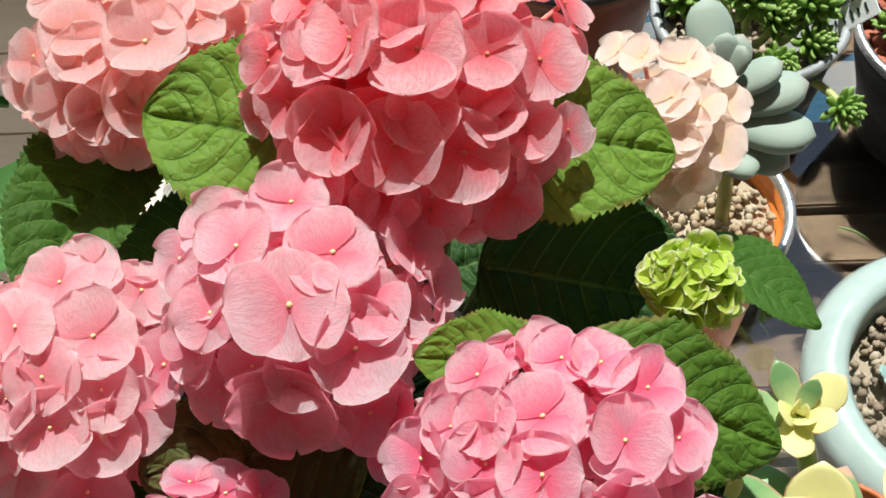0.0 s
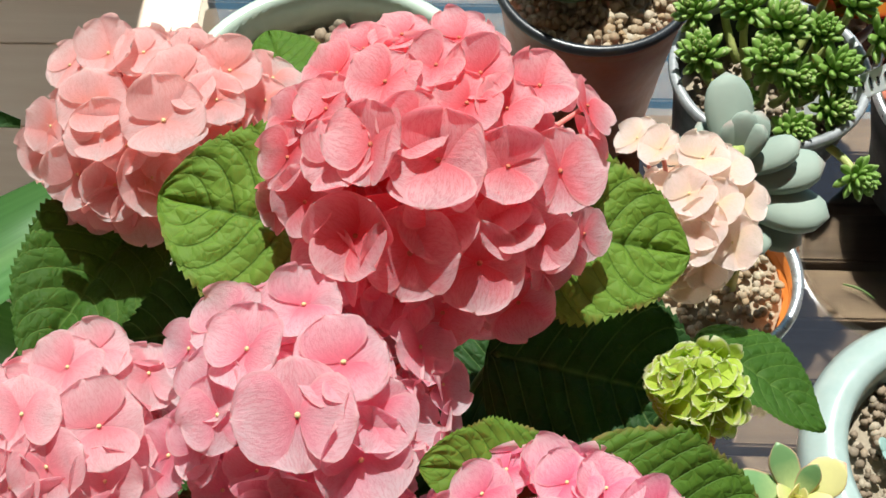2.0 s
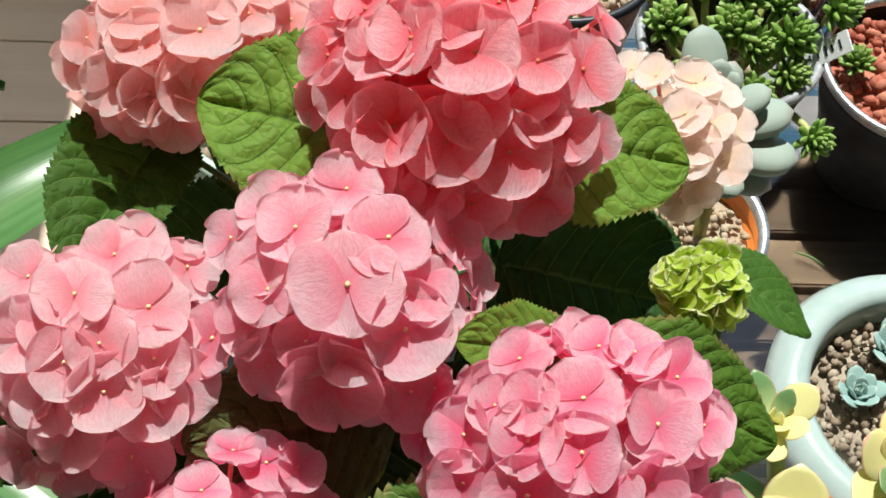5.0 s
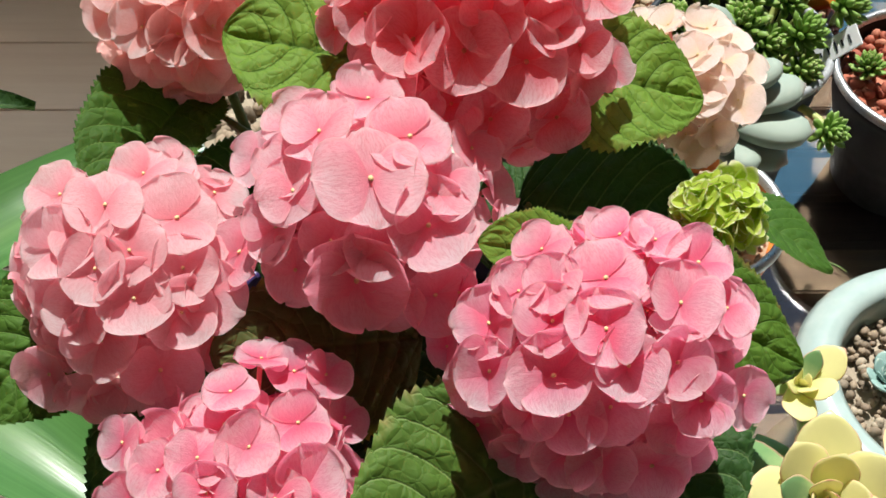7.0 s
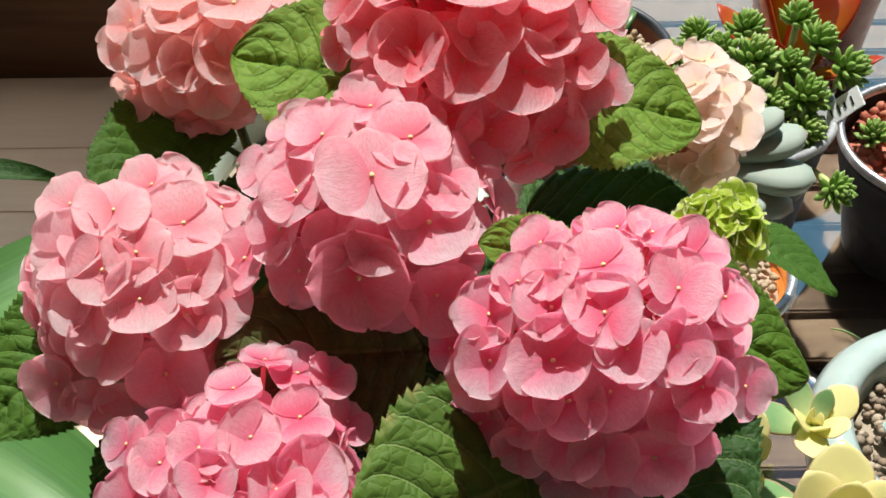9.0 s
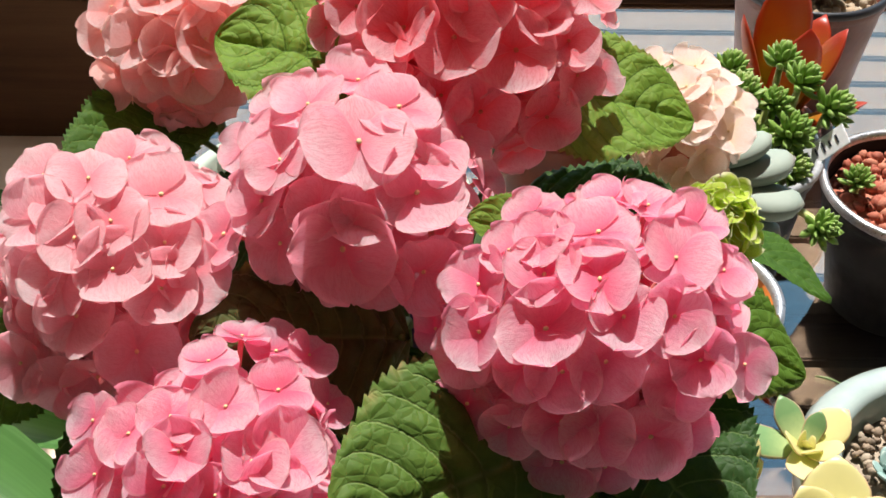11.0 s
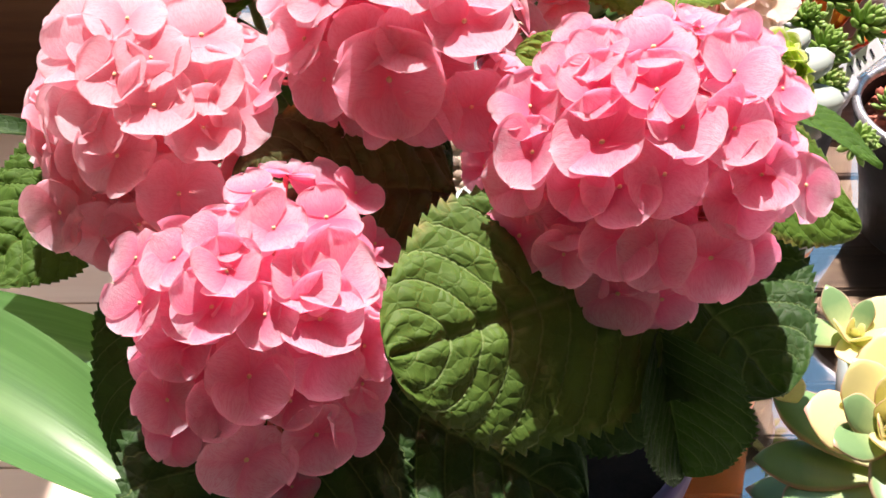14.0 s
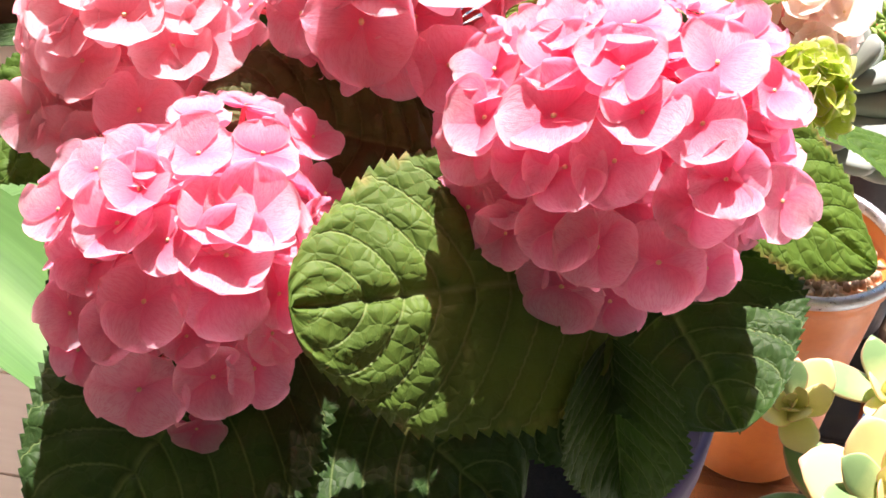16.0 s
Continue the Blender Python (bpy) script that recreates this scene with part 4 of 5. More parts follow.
bloom(cream, "shallow", (18, 13, 31), (0.35, -0.08, 0.94), 12.4, 1.2)
bloom(cream, "bowl", (-3, -8, 38), (-0.13, -0.22, 0.97), 13.2, 0.8)
bloom(cream, "bowl", (10, -11, 35), (0.12, -0.28, 0.95), 11.6, 1.1)
bloom(cream, "shallow", (24, -2, 25), (0.47, -0.20, 0.86), 13.5, 1.6)
bloom(cream, "bowl", (3, -21, 31), (-0.08, -0.40, 0.91), 13.1, 0.8)
bloom(cream, "bowl", (18, -23, 21), (0.27, -0.48, 0.84), 13.3, 1.4)
bloom(cream, "deep", (-0, -27, 26), (-0.19, -0.56, 0.81), 11.6, 0.8)
lime = []
STEM_FOOT = {"coral": (0.045, 0.09), "pink": (0.025, 0.065), "peach": (-0.03, 0.07), "rose": (0.065, 0.05), "rosy": (-0.005, 0.04), "blush": (-0.02, 0.10), "cream": (0.085, 0.10), "lime": (0.085, 0.08)}
for key, (c, rad) in HEADS.items():
    foot = Vector((*STEM_FOOT[key], 0.150))
    top = Vector(c) - Vector((0, 0, rad[2] * 0.5))
    settle(put("stem", tube(bend(foot, top, (0, 0, 0.0), 9), [0.0042 - 0.0002 * i for i in range(9)], 9), STEM_GREEN, hydrangea))


def head(key, florets, material, floret, count, seed, label, **more):
    c, rad = HEADS[key]
    return settle(flower_head(hydrangea, c, rad, material, floret, count, florets, seed, label, **more))


head("coral", coral, PETAL_CORAL, 0.0185, 80, 3, "large coral-pink mophead of overlapping florets", lowest=-0.55, dark_eye=True)
head("pink", pink, PETAL_PINK, 0.0185, 46, 5, "soft pink mophead with broad open florets", lowest=-0.25)
head("peach", peach, PETAL_PEACH, 0.0180, 56, 8, "peach-pink mophead with pale edges")
head("rose", rose, PETAL_ROSE, 0.0180, 76, 11, "deep pink domed mophead of crowded florets")
head("rosy", rosy, PETAL_ROSE, 0.0175, 70, 14, "pink mophead hanging low over dark leaves")
head("blush", blush, PETAL_BLUSH, 0.0165, 58, 17, "pale blush and apricot mophead")
head("cream", cream, PETAL_CREAM, 0.0118, 40, 27, "small fading cream and blush flower cluster")
head("lime", lime, PETAL_LIME, 0.0104, 44, 23, "small unopened lime-green flower cluster", core=LIME_CORE)

UP = Vector((0, -0.35, 1.0))


def hleaf(base, tip, width, material=LEAF_GREEN, up=UP, seed=1, label="", root=(0.03, 0.075, 0.30), **shape):
    blade = leaf_between(hydrangea, base, tip, width, up, material, seed, label, root, **shape)
    return settle(blade)


hleaf((0.024, 0.082, 0.452), (-0.067, 0.099, 0.465), 0.096, seed=2, quilt=0.9, droop=0.06, root=(0.03, 0.09, 0.36), label="broad sunlit leaf with a browned rim")
hleaf((0.068, 0.106, 0.436), (0.158, 0.105, 0.420), 0.080, seed=3, quilt=0.9, root=(0.05, 0.10, 0.34))
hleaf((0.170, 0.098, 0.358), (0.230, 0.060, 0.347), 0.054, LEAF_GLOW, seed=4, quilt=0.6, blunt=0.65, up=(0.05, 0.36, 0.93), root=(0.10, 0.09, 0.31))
hleaf((0.105, 0.005, 0.405), (0.198, -0.014, 0.364), 0.070, seed=5, quilt=0.75, root=(0.07, 0.05, 0.33))
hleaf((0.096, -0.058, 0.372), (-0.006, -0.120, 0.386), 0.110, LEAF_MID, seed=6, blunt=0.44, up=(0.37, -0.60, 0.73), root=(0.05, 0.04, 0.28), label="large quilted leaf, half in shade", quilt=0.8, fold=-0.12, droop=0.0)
# lower and inner leaves mostly take the copy with shade in its colour
hleaf((0.095, -0.015, 0.362), (0.150, -0.088, 0.338), 0.112, LEAF_SHADED, seed=7, root=(0.06, 0.04, 0.28))
hleaf((0.098, -0.074, 0.354), (0.113, -0.098, 0.296), 0.046, LEAF_SHADED, seed=8, root=(0.07, 0.0, 0.30), fold=1.7, up=(0.2, -1, 0.15), quilt=1.4)
hleaf((-0.035, -0.055, 0.330), (-0.085, -0.165, 0.288), 0.120, LEAF_SHADED, seed=9, root=(-0.01, 0.04, 0.25))
hleaf((-0.030, -0.055, 0.318), (0.074, -0.100, 0.284), 0.118, LEAF_SHADED, seed=10, root=(0.0, 0.03, 0.25))
hleaf((-0.098, -0.005, 0.350), (-0.120, -0.085, 0.285), 0.058, LEAF_SHADED, seed=11, root=(-0.03, 0.05, 0.28))
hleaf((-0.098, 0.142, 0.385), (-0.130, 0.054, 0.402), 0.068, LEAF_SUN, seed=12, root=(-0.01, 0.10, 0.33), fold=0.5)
hleaf((0.096, 0.000, 0.415), (0.046, -0.010, 0.446), 0.044, LEAF_GREEN, seed=15, root=(0.06, 0.05, 0.33))
hleaf((0.070, 0.080, 0.368), (0.172, 0.062, 0.358), 0.104, LEAF_SHADED, seed=16, root=(0.05, 0.09, 0.26))
hleaf((0.020, -0.006, 0.374), (-0.061, -0.041, 0.410), 0.086, LEAF_BROWN, seed=17, up=(0.1, -0.6, 0.8), root=(0.02, 0.05, 0.33), label="browning leaf with a lime serrated tip")
hleaf((-0.030, 0.200, 0.400), (-0.050, 0.258, 0.392), 0.052, LEAF_GREEN, seed=18, root=(0.0, 0.12, 0.36))
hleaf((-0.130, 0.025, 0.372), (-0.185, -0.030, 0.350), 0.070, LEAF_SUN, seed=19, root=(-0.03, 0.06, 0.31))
hleaf((0.070, 0.105, 0.285), (0.125, 0.050, 0.275), 0.095, LEAF_SHADED, seed=20, root=(0.05, 0.08, 0.25))
hleaf((0.020, 0.030, 0.330), (0.000, -0.060, 0.320), 0.095, LEAF_SHADED, seed=21, root=(0.02, 0.06, 0.29))

hleaf((0.045, -0.010, 0.300), (0.120, -0.050, 0.285), 0.100, LEAF_SHADED, seed=23, root=(0.04, 0.04, 0.25))
hleaf((0.045, 0.125, 0.290), (0.118, 0.150, 0.290), 0.080, LEAF_SHADED, seed=33, root=(0.04, 0.10, 0.25))
hleaf((0.090, 0.060, 0.300), (0.170, 0.030, 0.285), 0.090, LEAF_SHADED, seed=24, root=(0.06, 0.06, 0.25))
hleaf((0.080, 0.130, 0.300), (0.150, 0.180, 0.280), 0.095, LEAF_SHADED, seed=25, root=(0.05, 0.10, 0.25))
hleaf((0.000, 0.160, 0.300), (-0.020, 0.250, 0.285), 0.100, LEAF_SHADED, seed=26, root=(0.01, 0.12, 0.25))
hleaf((-0.030, 0.020, 0.300), (-0.120, -0.020, 0.290), 0.100, LEAF_SHADED, seed=28, root=(0.0, 0.05, 0.25))
hleaf((0.020, 0.070, 0.345), (-0.060, 0.060, 0.350), 0.090, LEAF_SHADED, seed=29, root=(0.02, 0.08, 0.28))
hleaf((0.060, 0.080, 0.270), (0.060, -0.020, 0.265), 0.100, LEAF_SHADED, seed=30, root=(0.04, 0.08, 0.22))
hleaf((-0.030, 0.104, 0.350), (-0.118, 0.094, 0.345), 0.078, LEAF_SHADED, seed=34, root=(0.01, 0.09, 0.29))


# ---- potted succulents on the glass ----
def gravel(parent, radius, z, size, count, material, seed, name="gravel", label=""):
    """A layer of loose stones filling a pot."""
    r = random.Random(seed)
    shapes = [lathe([(0.001, z - 0.004), (radius * 0.99, z - 0.006), (radius * 0.99, z - 0.02)], 24)]
    for i in range(count):
        q, a = radius * 0.95 * math.sqrt((i + 0.5) / count), i * 2.39996 + r.uniform(-0.3, 0.3)
        turn = Matrix.Translation((q * math.cos(a), q * math.sin(a), z + r.uniform(-0.3, 0.25) * size)) @ Euler([r.uniform(0, 3) for _ in range(3)]).to_matrix().to_4x4()
        shapes.append(moved(ball(seed + i, size * r.uniform(0.7, 1.25)), turn))
    ob = put(name, joined(shapes), material, parent, label)
    tagged(ob, kind="stuff")
    return ob


def plump(length, width, thick, tip=0.35, bow=0.15, rows=11, around=12, base=0.45, point=0.0):
    """A thick succulent leaf along +y, rounded in section, its upper side up."""
    points, uv = [], []
    for i in range(rows):
        v = i / (rows - 1)
        w = (base + (1 - base) * math.sin(min(1, v / 0.62) * math.pi / 2)) if v < 0.62 else math.sqrt(max(0, 1 - ((v - 0.62) / 0.38) ** 2)) ** (1 + point)
        if i == rows - 1:
            w = 0.04
        for j in range(around):
            a = 2 * math.pi * j / around
            points.append((0.5 * width * w * math.cos(a), length * v, 0.5 * thick * w ** 0.8 * math.sin(a) * (0.6 if math.sin(a) > 0 else 1.0) + bow * length * v * v))
            uv.append((0.5 + 0.5 * math.cos(a), v))
    faces = grid_faces(rows, around, True)
    faces.append(tuple(range(around))[::-1])
    faces.append(tuple(range((rows - 1) * around, rows * around)))
    return points, faces, uv


def mesh_of(shape, material):
    ob = put("shared", shape, material)
    me = ob.data
    bpy.data.objects.remove(ob)
    return me


def leaf_pose(where, azimuth, lift, scale=1.0, roll=0.0, axis=None):
    """A leaf that leaves where towards azimuth, lifted from the level by lift."""
    m = Matrix.Rotation(azimuth, 4, "Z") @ Matrix.Rotation(lift, 4, "X") @ Matrix.Rotation(roll, 4, "Y") @ Matrix.Scale(scale, 4)
    if axis is not None:
        m = Vector(axis).normalized().to_track_quat("Z", "Y").to_matrix().to_4x4() @ m
    return Matrix.Translation(where) @ m


def rosette(parent, where, meshes, count, reach, axis=(0, 0, 1), seed=1, flat=0.15, steep=1.35, small=0.35, name="leaf"):
    """Leaves in a spiral, the outer ones long and low, the inner ones short and upright."""
    r = random.Random(seed)
    for i in range(count):
        f = i / max(1, count - 1)
        me = meshes[i % len(meshes)] if f > 0.45 or len(meshes) < 2 else meshes[0]
        again(name, me, leaf_pose(where, i * 2.39996 + r.uniform(-0.15, 0.15), steep + (flat - steep) * f ** 0.8 + r.uniform(-0.1, 0.1), reach * (small + (1 - small) * f), r.uniform(-0.1, 0.1), axis), parent)


def pot(parent, rim, base, height, material, rim_material=None, label="", wall=0.003):
    body = put("pot", lathe(pot_profile(rim, base, height, wall, 0.005, 0.014), 56), material, parent, label)
    if rim_material:
        z = height
        put("rim", lathe([(rim - 0.0035, z - 0.004), (rim - 0.003, z + 0.0015), (rim, z + 0.003), (rim + 0.003, z + 0.0015), (rim + 0.0035, z - 0.003), (rim + 0.0015, z - 0.006)], 56), rim_material, body)
    return body


# sedum with bead-like tufts on trailing stems
SEDUM_BEAD = mesh_of(joined([moved(plump(0.0112, 0.0042, 0.0036, rows=7, around=7, bow=0.25, base=0.35), leaf_pose((0, 0, 0.005 * (1 - i / 36)), i * 2.39996, 1.45 - 1.75 * (i / 36), 0.5 + 0.5 * (i / 36) ** 0.5)) for i in range(36)]), SEDUM)
sedum = thing("potted_sedum", "bushy green bead-leaved sedum trailing over a dark pot", "succulent", "potted succulents", (0.268, 0.402, 0))
pot(sedum, 0.068, 0.050, 0.195, BLACK_RIM, GREY_RIM, "dark plastic pot")
gravel(sedum, 0.062, 0.156, 0.0032, 220, GREY_PEBBLES, 31, label="brown and cream grit")
_r = random.Random(4)
for x, y, z, k in ((-0.052, 0.036, 0.213, 1.9), (-0.018, 0.033, 0.220, 2.0), (0.0, 0.005, 0.232, 2.3), (-0.007, -0.018, 0.224, 2.2), (0.029, 0.007, 0.226, 1.7), (0.052, 0.027, 0.232, 2.0), (0.071, 0.006, 0.222, 2.2),
                   (0.037, -0.018, 0.214, 2.2), (0.013, -0.016, 0.203, 2.1), (0.037, -0.036, 0.196, 1.9), (0.055, -0.076, 0.172, 1.8), (-0.050, 0.0, 0.208, 2.1), (-0.030, -0.036, 0.200, 2.0), (0.005, 0.058, 0.222, 2.0), (0.010, -0.052, 0.192, 1.8), (0.046, 0.062, 0.228, 2.0), (-0.030, 0.064, 0.214, 1.8)):
    top = Vector((x, y, z))
    lean = Vector((x * 9 + _r.uniform(-0.3, 0.3), y * 9 - 0.25 + _r.uniform(-0.3, 0.3), 1))
    again("tuft", SEDUM_BEAD, facing(top, lean, _r.uniform(0, 6), k * 0.88), sedum)
    foot = Vector((max(-0.03, min(0.03, x * 0.5)), max(-0.03, min(0.03, y * 0.5)), 0.166))
    put("stem", tube(bend(foot, top, (x * 0.12, y * 0.12, 0.006 if z < 0.19 else -0.002), 6), [0.0034, 0.0033, 0.0032, 0.003, 0.003, 0.0028], 7), SEDUM_STEM, sedum)

# terracotta-coloured pot with a thick-leaved green succulent
toppot = thing("potted_crassula", "thick-leaved green succulent in a terracotta plastic pot with pebbles", "succulent", "potted succulents", (0.150, 0.512, 0))
pot(toppot, 0.076, 0.056, 0.174, RED_BROWN, BLACK_RIM, "terracotta plastic pot with black rim")
gravel(toppot, 0.070, 0.160, 0.0046, 380, PEBBLES, 61, label="cream and brown pebbles")
THICK = mesh_of(plump(0.055, 0.034, 0.014, bow=0.2), THICK_GREEN)
rosette(toppot, Vector((-0.016, 0.014, 0.165)), [THICK], 14, 1.5, seed=3, flat=0.30)

# wide celadon bowl behind the flowers
bowl = thing("celadon_bowl", "wide pale green glazed bowl filled with pebbles", "bowl", "glazed bowls", (-0.053, 0.437, 0))
BOWL_PROFILE = [(0.001, 0.0), (0.06, 0.0), (0.064, 0.004), (0.098, 0.045), (0.112, 0.085), (0.115, 0.118), (0.113, 0.124), (0.107, 0.125), (0.103, 0.121), (0.100, 0.085), (0.085, 0.03), (0.001, 0.02)]
put("bowl", lathe([(r * 1.12, z * 0.88) for r, z in BOWL_PROFILE], 72), CELADON, bowl, "pale green glazed ceramic bowl")
gravel(bowl, 0.110, 0.080, 0.0072, 260, GREY_PEBBLES, 91, label="grey and tan pebbles over dark soil")

# pale bowl with blue rosettes
pale = thing("pale_glazed_bowl", "pale blue-green glazed bowl with small blue-grey rosettes", "bowl", "glazed bowls", (0.394, 0.146, 0))
put("bowl", lathe([(r * 0.98, z * 0.82) for r, z in BOWL_PROFILE[:6]] + [(0.108, 0.104), (0.097, 0.110), (0.088, 0.110), (0.083, 0.106), (0.081, 0.090), (0.07, 0.03), (0.001, 0.02)], 72), PALE_CELADON, pale, "pale glazed round bowl with a thick lip")
gravel(pale, 0.081, 0.088, 0.0036, 420, GREY_PEBBLES, 131, label="cream and tan grit")
BLUE = mesh_of(plump(0.022, 0.015, 0.005, bow=0.25, point=0.3), ROSETTE_BLUE)
for i, (x, y, k) in enumerate(((-0.045, 0.012, 1.0), (-0.012, 0.050, 1.2), (-0.03, -0.045, 0.9), (0.03, 0.0, 1.2), (0.02, -0.05, 1.0))):
    rosette(pale, Vector((x, y, 0.093)), [BLUE], 20, k, seed=i, flat=0.2)

# orange pot with moonstone succulent
moon = thing("potted_moonstone", "plump blue-grey moonstone succulent in an orange plastic pot", "succulent", "potted succulents", (0.210, 0.240, 0))
pot(moon, 0.062, 0.045, 0.182, ORANGE_POT, STEEL_RIM, "glossy orange plastic pot")
gravel(moon, 0.056, 0.168, 0.0034, 260, PEBBLES, 171, label="cream grit")
MOON = mesh_of(plump(0.046, 0.025, 0.019, bow=0.08, rows=13, around=14), MOONSTONE)
put("stem", tube(bend((0.02, 0.0, 0.165), (0.000, 0.008, 0.305), (0.004, 0, 0), 6), [0.005] * 6, 8), SEDUM_STEM, moon)
for a, lift, z, k in ((0.15, 0.50, 0.262, 1.35), (-1.35, 0.35, 0.258, 1.0), (-1.5, 0.15, 0.248, 1.35), (-1.95, 0.0, 0.238, 1.5), (-2.1, -0.25, 0.228, 1.3), (1.35, 0.3, 0.252, 1.1), (0.7, 0.45, 0.25, 0.95), (-0.5, 0.6, 0.256, 0.95),
                      (-0.15, 0.9, 0.264, 0.8), (0.35, 0.9, 0.262, 0.7), (-0.9, 0.9, 0.264, 0.7), (2.2, 0.4, 0.25, 0.8), (3.0, 0.1, 0.236, 1.0), (-2.7, 0.0, 0.226, 1.1), (-1.7, -0.4, 0.222, 1.2), (2.6, -0.2, 0.228, 0.95)):
    again("leaf", MOON, leaf_pose((0.002, 0.006, z + 0.030), a, lift, k * 0.87), moon)

# dark pot with red lava gravel
lava = thing("potted_seedling", "dark glazed pot of red lava gravel with tiny sedum sprouts", "succulent", "potted succulents", (0.448, 0.443, 0))
pot(lava, 0.080, 0.055, 0.125, DARK_POT, STEEL_RIM, "dark glazed pot with a worn bright rim")
gravel(lava, 0.074, 0.112, 0.0065, 200, LAVA, 211, label="red lava gravel")
for x, y, k in ((-0.055, 0.0, 1.5), (0.02, 0.03, 1.7), (0.03, -0.04, 1.3)):
    again("tuft", SEDUM_BEAD, facing((x, y, 0.128), (x * 2, y * 2, 1), 0.3, k), lava)
    put("stem", tube(bend((x, y, 0.108), (x, y, 0.128), (0.002, 0, 0), 4), [0.0018] * 4, 6), SEDUM_STEM, lava)

# flame-coloured succulent and its pot
flame = thing("potted_flapjack", "red-tipped yellow-green upright succulent in a brown plastic pot", "succulent", "potted succulents", (0.335, 0.535, 0))
pot(flame, 0.048, 0.036, 0.130, SHADED_TERRACOTTA, None, "brown terracotta plastic pot")
gravel(flame, 0.043, 0.118, 0.004, 90, PEBBLES, 251, label="grit")
FLAMES = mesh_of(plump(0.095, 0.034, 0.009, bow=0.06, base=0.5, point=0.7), FLAME)
for a, lift, k in ((0.1, 1.35, 1.25), (3.3, 1.25, 1.05), (1.6, 1.15, 1.05), (-1.5, 1.05, 0.95), (2.5, 0.85, 0.9), (-0.7, 0.8, 0.95), (4.0, 0.6, 0.85), (0.9, 0.5, 0.8)):
    again("leaf", FLAMES, leaf_pose((0.004, -0.005, 0.124), a, lift, k * 1.22), flame)

# another terracotta pot behind
behind = thing("potted_gasteria", "dark thick-leaved succulent in a red-brown pot with pale gravel", "succulent", "potted succulents", (0.418, 0.735, 0))
pot(behind, 0.075, 0.055, 0.165, SHADED_TERRACOTTA, BLACK_RIM, "dark red-brown plastic pot")
gravel(behind, 0.069, 0.150, 0.0055, 170, PEBBLES, 331, label="pale gravel")
rosette(behind, Vector((0, 0.005, 0.155)), [THICK], 9, 1.05, seed=9, flat=0.2, steep=1.0)

# variegated echeverias
echeveria = thing("potted_echeveria", "yellow and green variegated rosettes with red edges in a terracotta pot", "succulent", "potted succulents", (0.275, 0.020, 0))
pot(echeveria, 0.052, 0.040, 0.130, TERRACOTTA, None, "red-brown plastic pot")
gravel(echeveria, 0.047, 0.118, 0.005, 90, PEBBLES, 291, label="grit")
YELLOW = mesh_of(plump(0.050, 0.036, 0.008, bow=0.26, base=0.5, point=0.8, around=16), VARIEGATED)
GREENISH = mesh_of(plump(0.060, 0.032, 0.008, bow=0.12, base=0.5, point=0.9), VARIEGATED_GREEN)
for a, lift, z in ((0.9, 0.05, 0.195), (1.5, -0.1, 0.190), (2.05, -0.05, 0.185), (2.6, -0.2, 0.180), (1.8, -0.35, 0.165), (2.4, -0.4, 0.160), (3.3, -0.3, 0.175), (1.2, -0.4, 0.165), (0.3, -0.2, 0.180), (-0.5, -0.2, 0.180), (-1.4, -0.2, 0.180)):
    again("leaf", GREENISH, leaf_pose((-0.030, -0.020, z), a, lift, 1.12), echeveria)
for where, axis, n, k, seed in (((-0.040, -0.036, 0.232), (-0.1, -0.45, 1), 22, 1.0, 2), ((-0.081, 0.030, 0.218), (-0.2, -0.5, 1), 14, 0.58, 3), ((0.040, 0.020, 0.215), (0.2, -0.3, 1), 20, 0.95, 4), ((-0.030, 0.055, 0.212), (0.0, -0.2, 1), 12, 0.70, 5)):
    rosette(echeveria, Vector(where), [YELLOW, YELLOW, GREENISH], n, k, axis, seed, 0.0, 1.4, 0.2)
    put("stem", tube(bend((where[0] * 0.4, where[1] * 0.4, 0.11), where, (0.004, 0, 0), 5), [0.006] * 5, 8), SEDUM_STEM, echeveria)

# plant tag
tag = thing("plant_tag", "white plastic plant tag with dark handwriting, stuck in the sedum pot", "plant tag", at=(0.287, 0.400, 0.139))
put("tag_blade", block(-0.0085, 0.0085, -0.0006, 0.0006, 0.0, 0.105, 0.0004), TAG_WHITE, tag, smooth=False)
for i, (z, w) in enumerate(((0.097, 0.007), (0.090, 0.005), (0.084, 0.008), (0.077, 0.006), (0.070, 0.004))):
    put("writing", block(-w / 2, w / 2, -0.0011, -0.0007, z - 0.0012, z + 0.0004, 0), INK, tag, smooth=False)
_z = Vector((0.052, -0.020, 0.075)).normalized()
_x = Vector((0.05, -0.40, 0.92)).cross(_z).normalized() * -1
tag.matrix_basis = Matrix.Translation(tag.location) @ Matrix((_x, _z.cross(_x), _z)).transposed().to_4x4()

# strap-leaved plant beside the table
strap = thing("clivia_plant", "glossy broad strap-leaved plant in a pot on the floor", "plant", at=(-0.74, 0.30, FLOOR_Z))
put("pot", lathe(pot_profile(0.11, 0.08, 0.20), 48), PALE_CELADON, strap, "pale glazed floor pot")
put("soil", lathe([(0.001, 0.165), (0.10, 0.16)], 30), SOIL, strap)


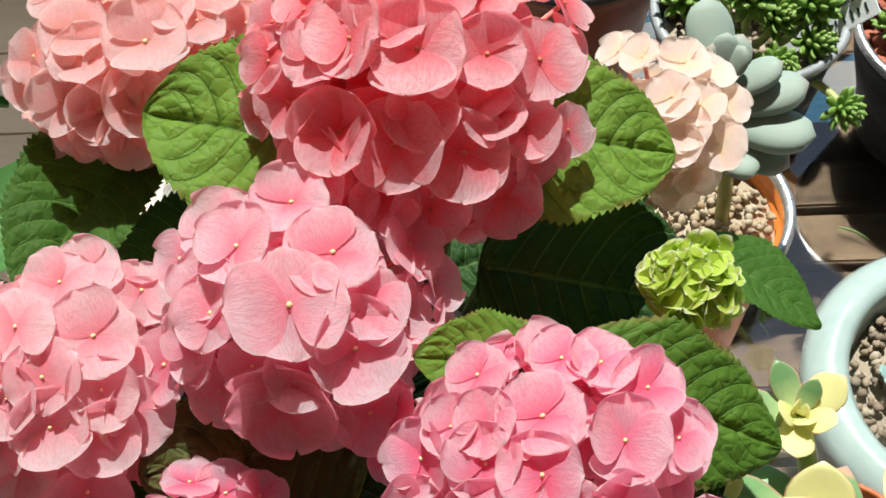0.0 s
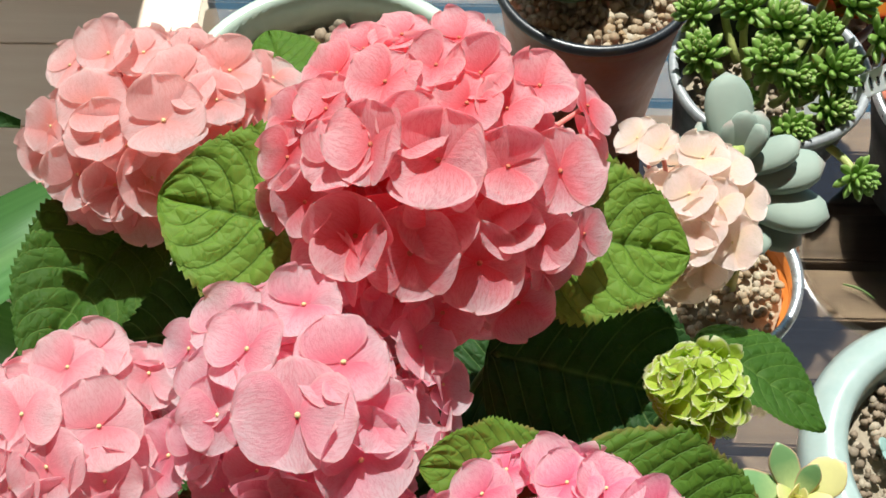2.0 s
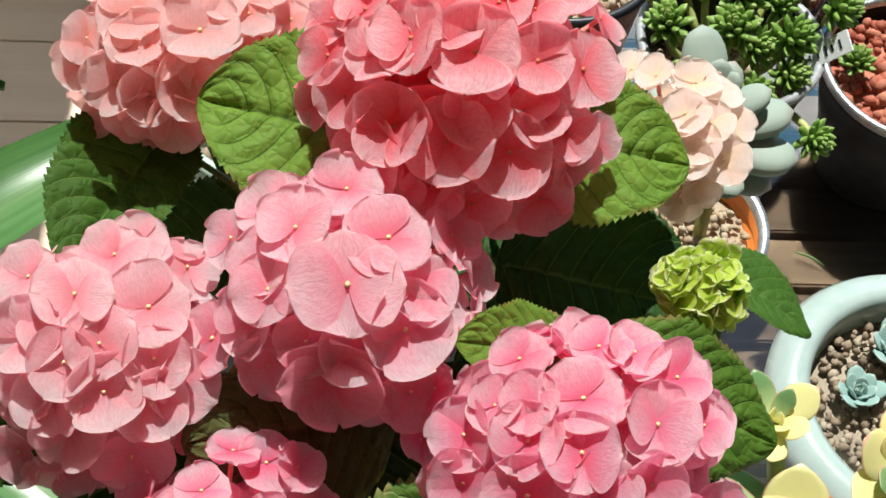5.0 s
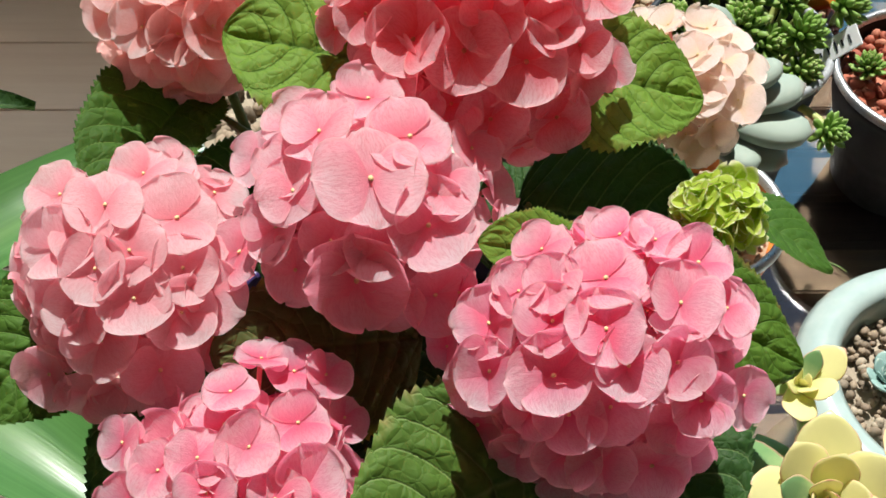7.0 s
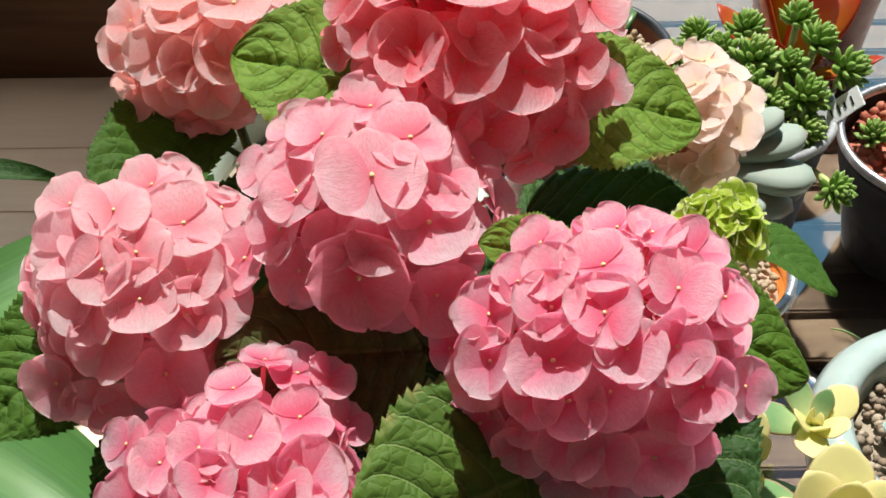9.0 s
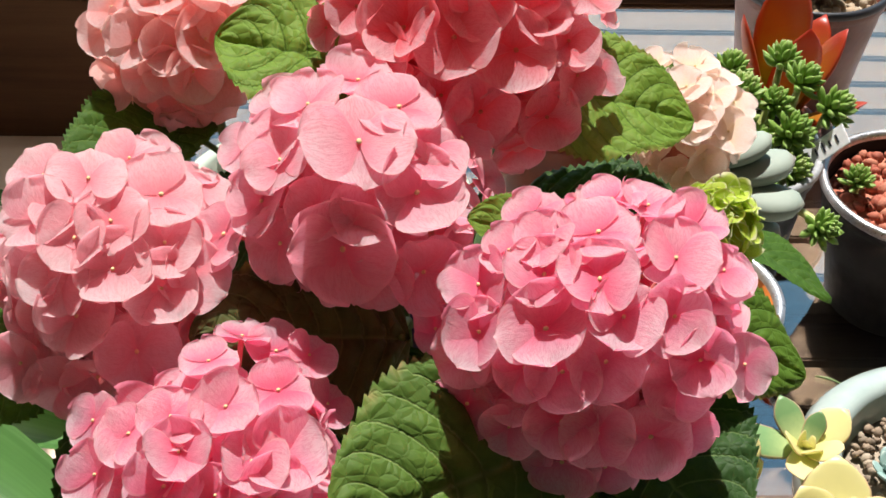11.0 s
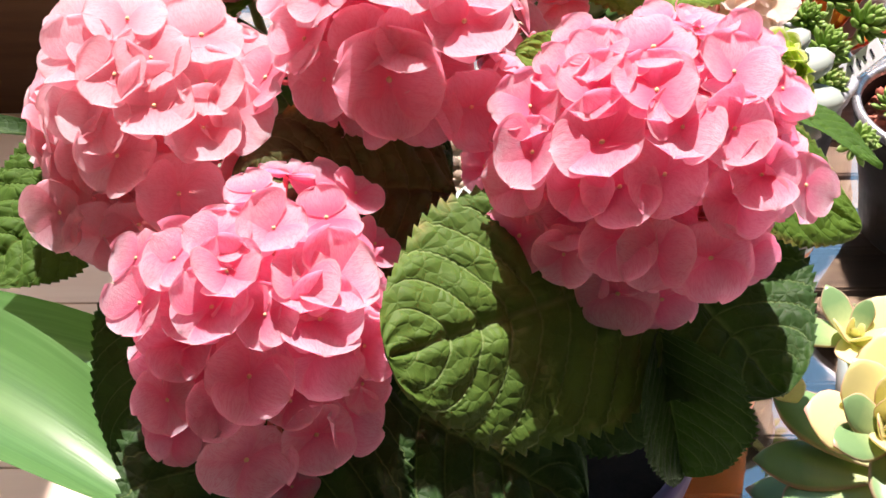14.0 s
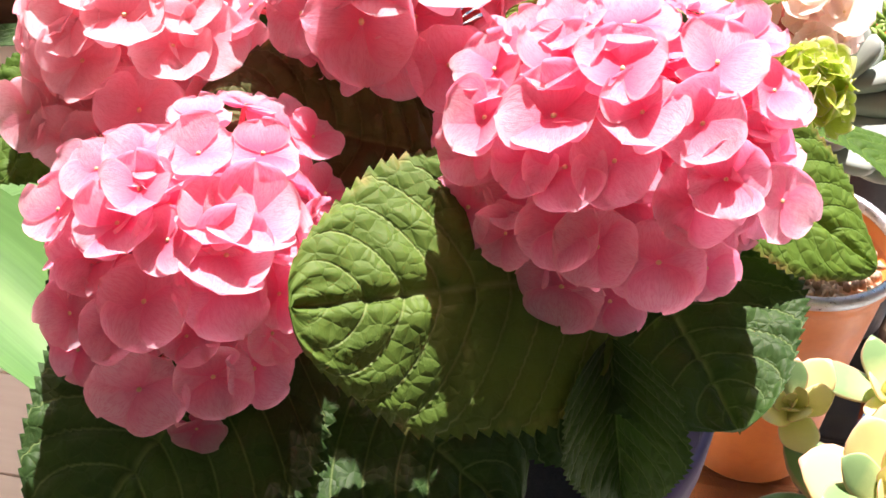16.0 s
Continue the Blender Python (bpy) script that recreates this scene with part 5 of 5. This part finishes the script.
def strap_leaf(crest, tip, width, material=STRAP_LEAF):
    """A long arching blade with a shallow channel, from the heart of the plant over a crest to its tip."""
    rows, cols = 28, 9
    home = Vector((-0.74, 0.30, FLOOR_Z))
    a, b, c = Vector((0, 0, 0.165)), Vector(crest) - home, Vector(tip) - home
    points, uv = [], []
    for i in range(rows):
        v = i / (rows - 1)
        p = a * (1 - v) ** 2 + b * 2 * v * (1 - v) + c * v * v
        run = ((b - a) * (1 - v) + (c - b) * v).normalized()
        across = run.cross(Vector((0, 0, 1))).normalized()
        up = across.cross(run)
        w = width * (0.45 + 0.55 * math.sin(math.pi * min(1, v * 1.1) * 0.62)) * max(0.02, 1 - v ** 5) ** 0.6
        for j in range(cols):
            s = -1 + 2 * j / (cols - 1)
            points.append(p + across * (w * s / 2) + up * (0.16 * width * s * s + 0.02 * width * math.sin(9 * v + 2 * s)))
            uv.append((0.5 + 0.5 * s, v))
    put("leaf", (points, grid_faces(rows, cols), uv), material, strap)


strap_leaf((-0.38, 0.06, 0.22), (-0.150, 0.378, 0.130), 0.100)
strap_leaf((-0.45, 0.24, 0.24), (-0.120, 0.000, 0.140), 0.120)
strap_leaf((-0.50, 0.29, 0.12), (-0.165, 0.190, 0.070), 0.095)
# dark by colour, standing in for this blade's shaded underside
strap_leaf((-0.50, 0.37, 0.22), (-0.275, 0.372, 0.150), 0.046, LEAF_SHADED)
strap_leaf((-0.90, 0.15, 0.15), (-1.050, 0.030, -0.020), 0.075)
strap_leaf((-0.88, 0.42, 0.15), (-1.050, 0.520, -0.020), 0.075)
strap_leaf((-0.76, 0.45, 0.12), (-0.780, 0.660, -0.030), 0.075)

# floor planks last
for i in range(26):
    y = -2.2 + i * 0.1345
    if y + 0.13 > WINDOW_Y:
        break
    for j in range(4):
        x = -2.2 + j * 1.25 - (0.4 if i % 2 else 0.0)
        x0, x1 = max(-2.2, x), min(2.6, x + 1.248)
        ob = put("plank", block(x0, x1, y, y + 0.1325, FLOOR_Z - 0.004, FLOOR_Z, 0.0008), FLOOR_WOOD, floor, smooth=False)
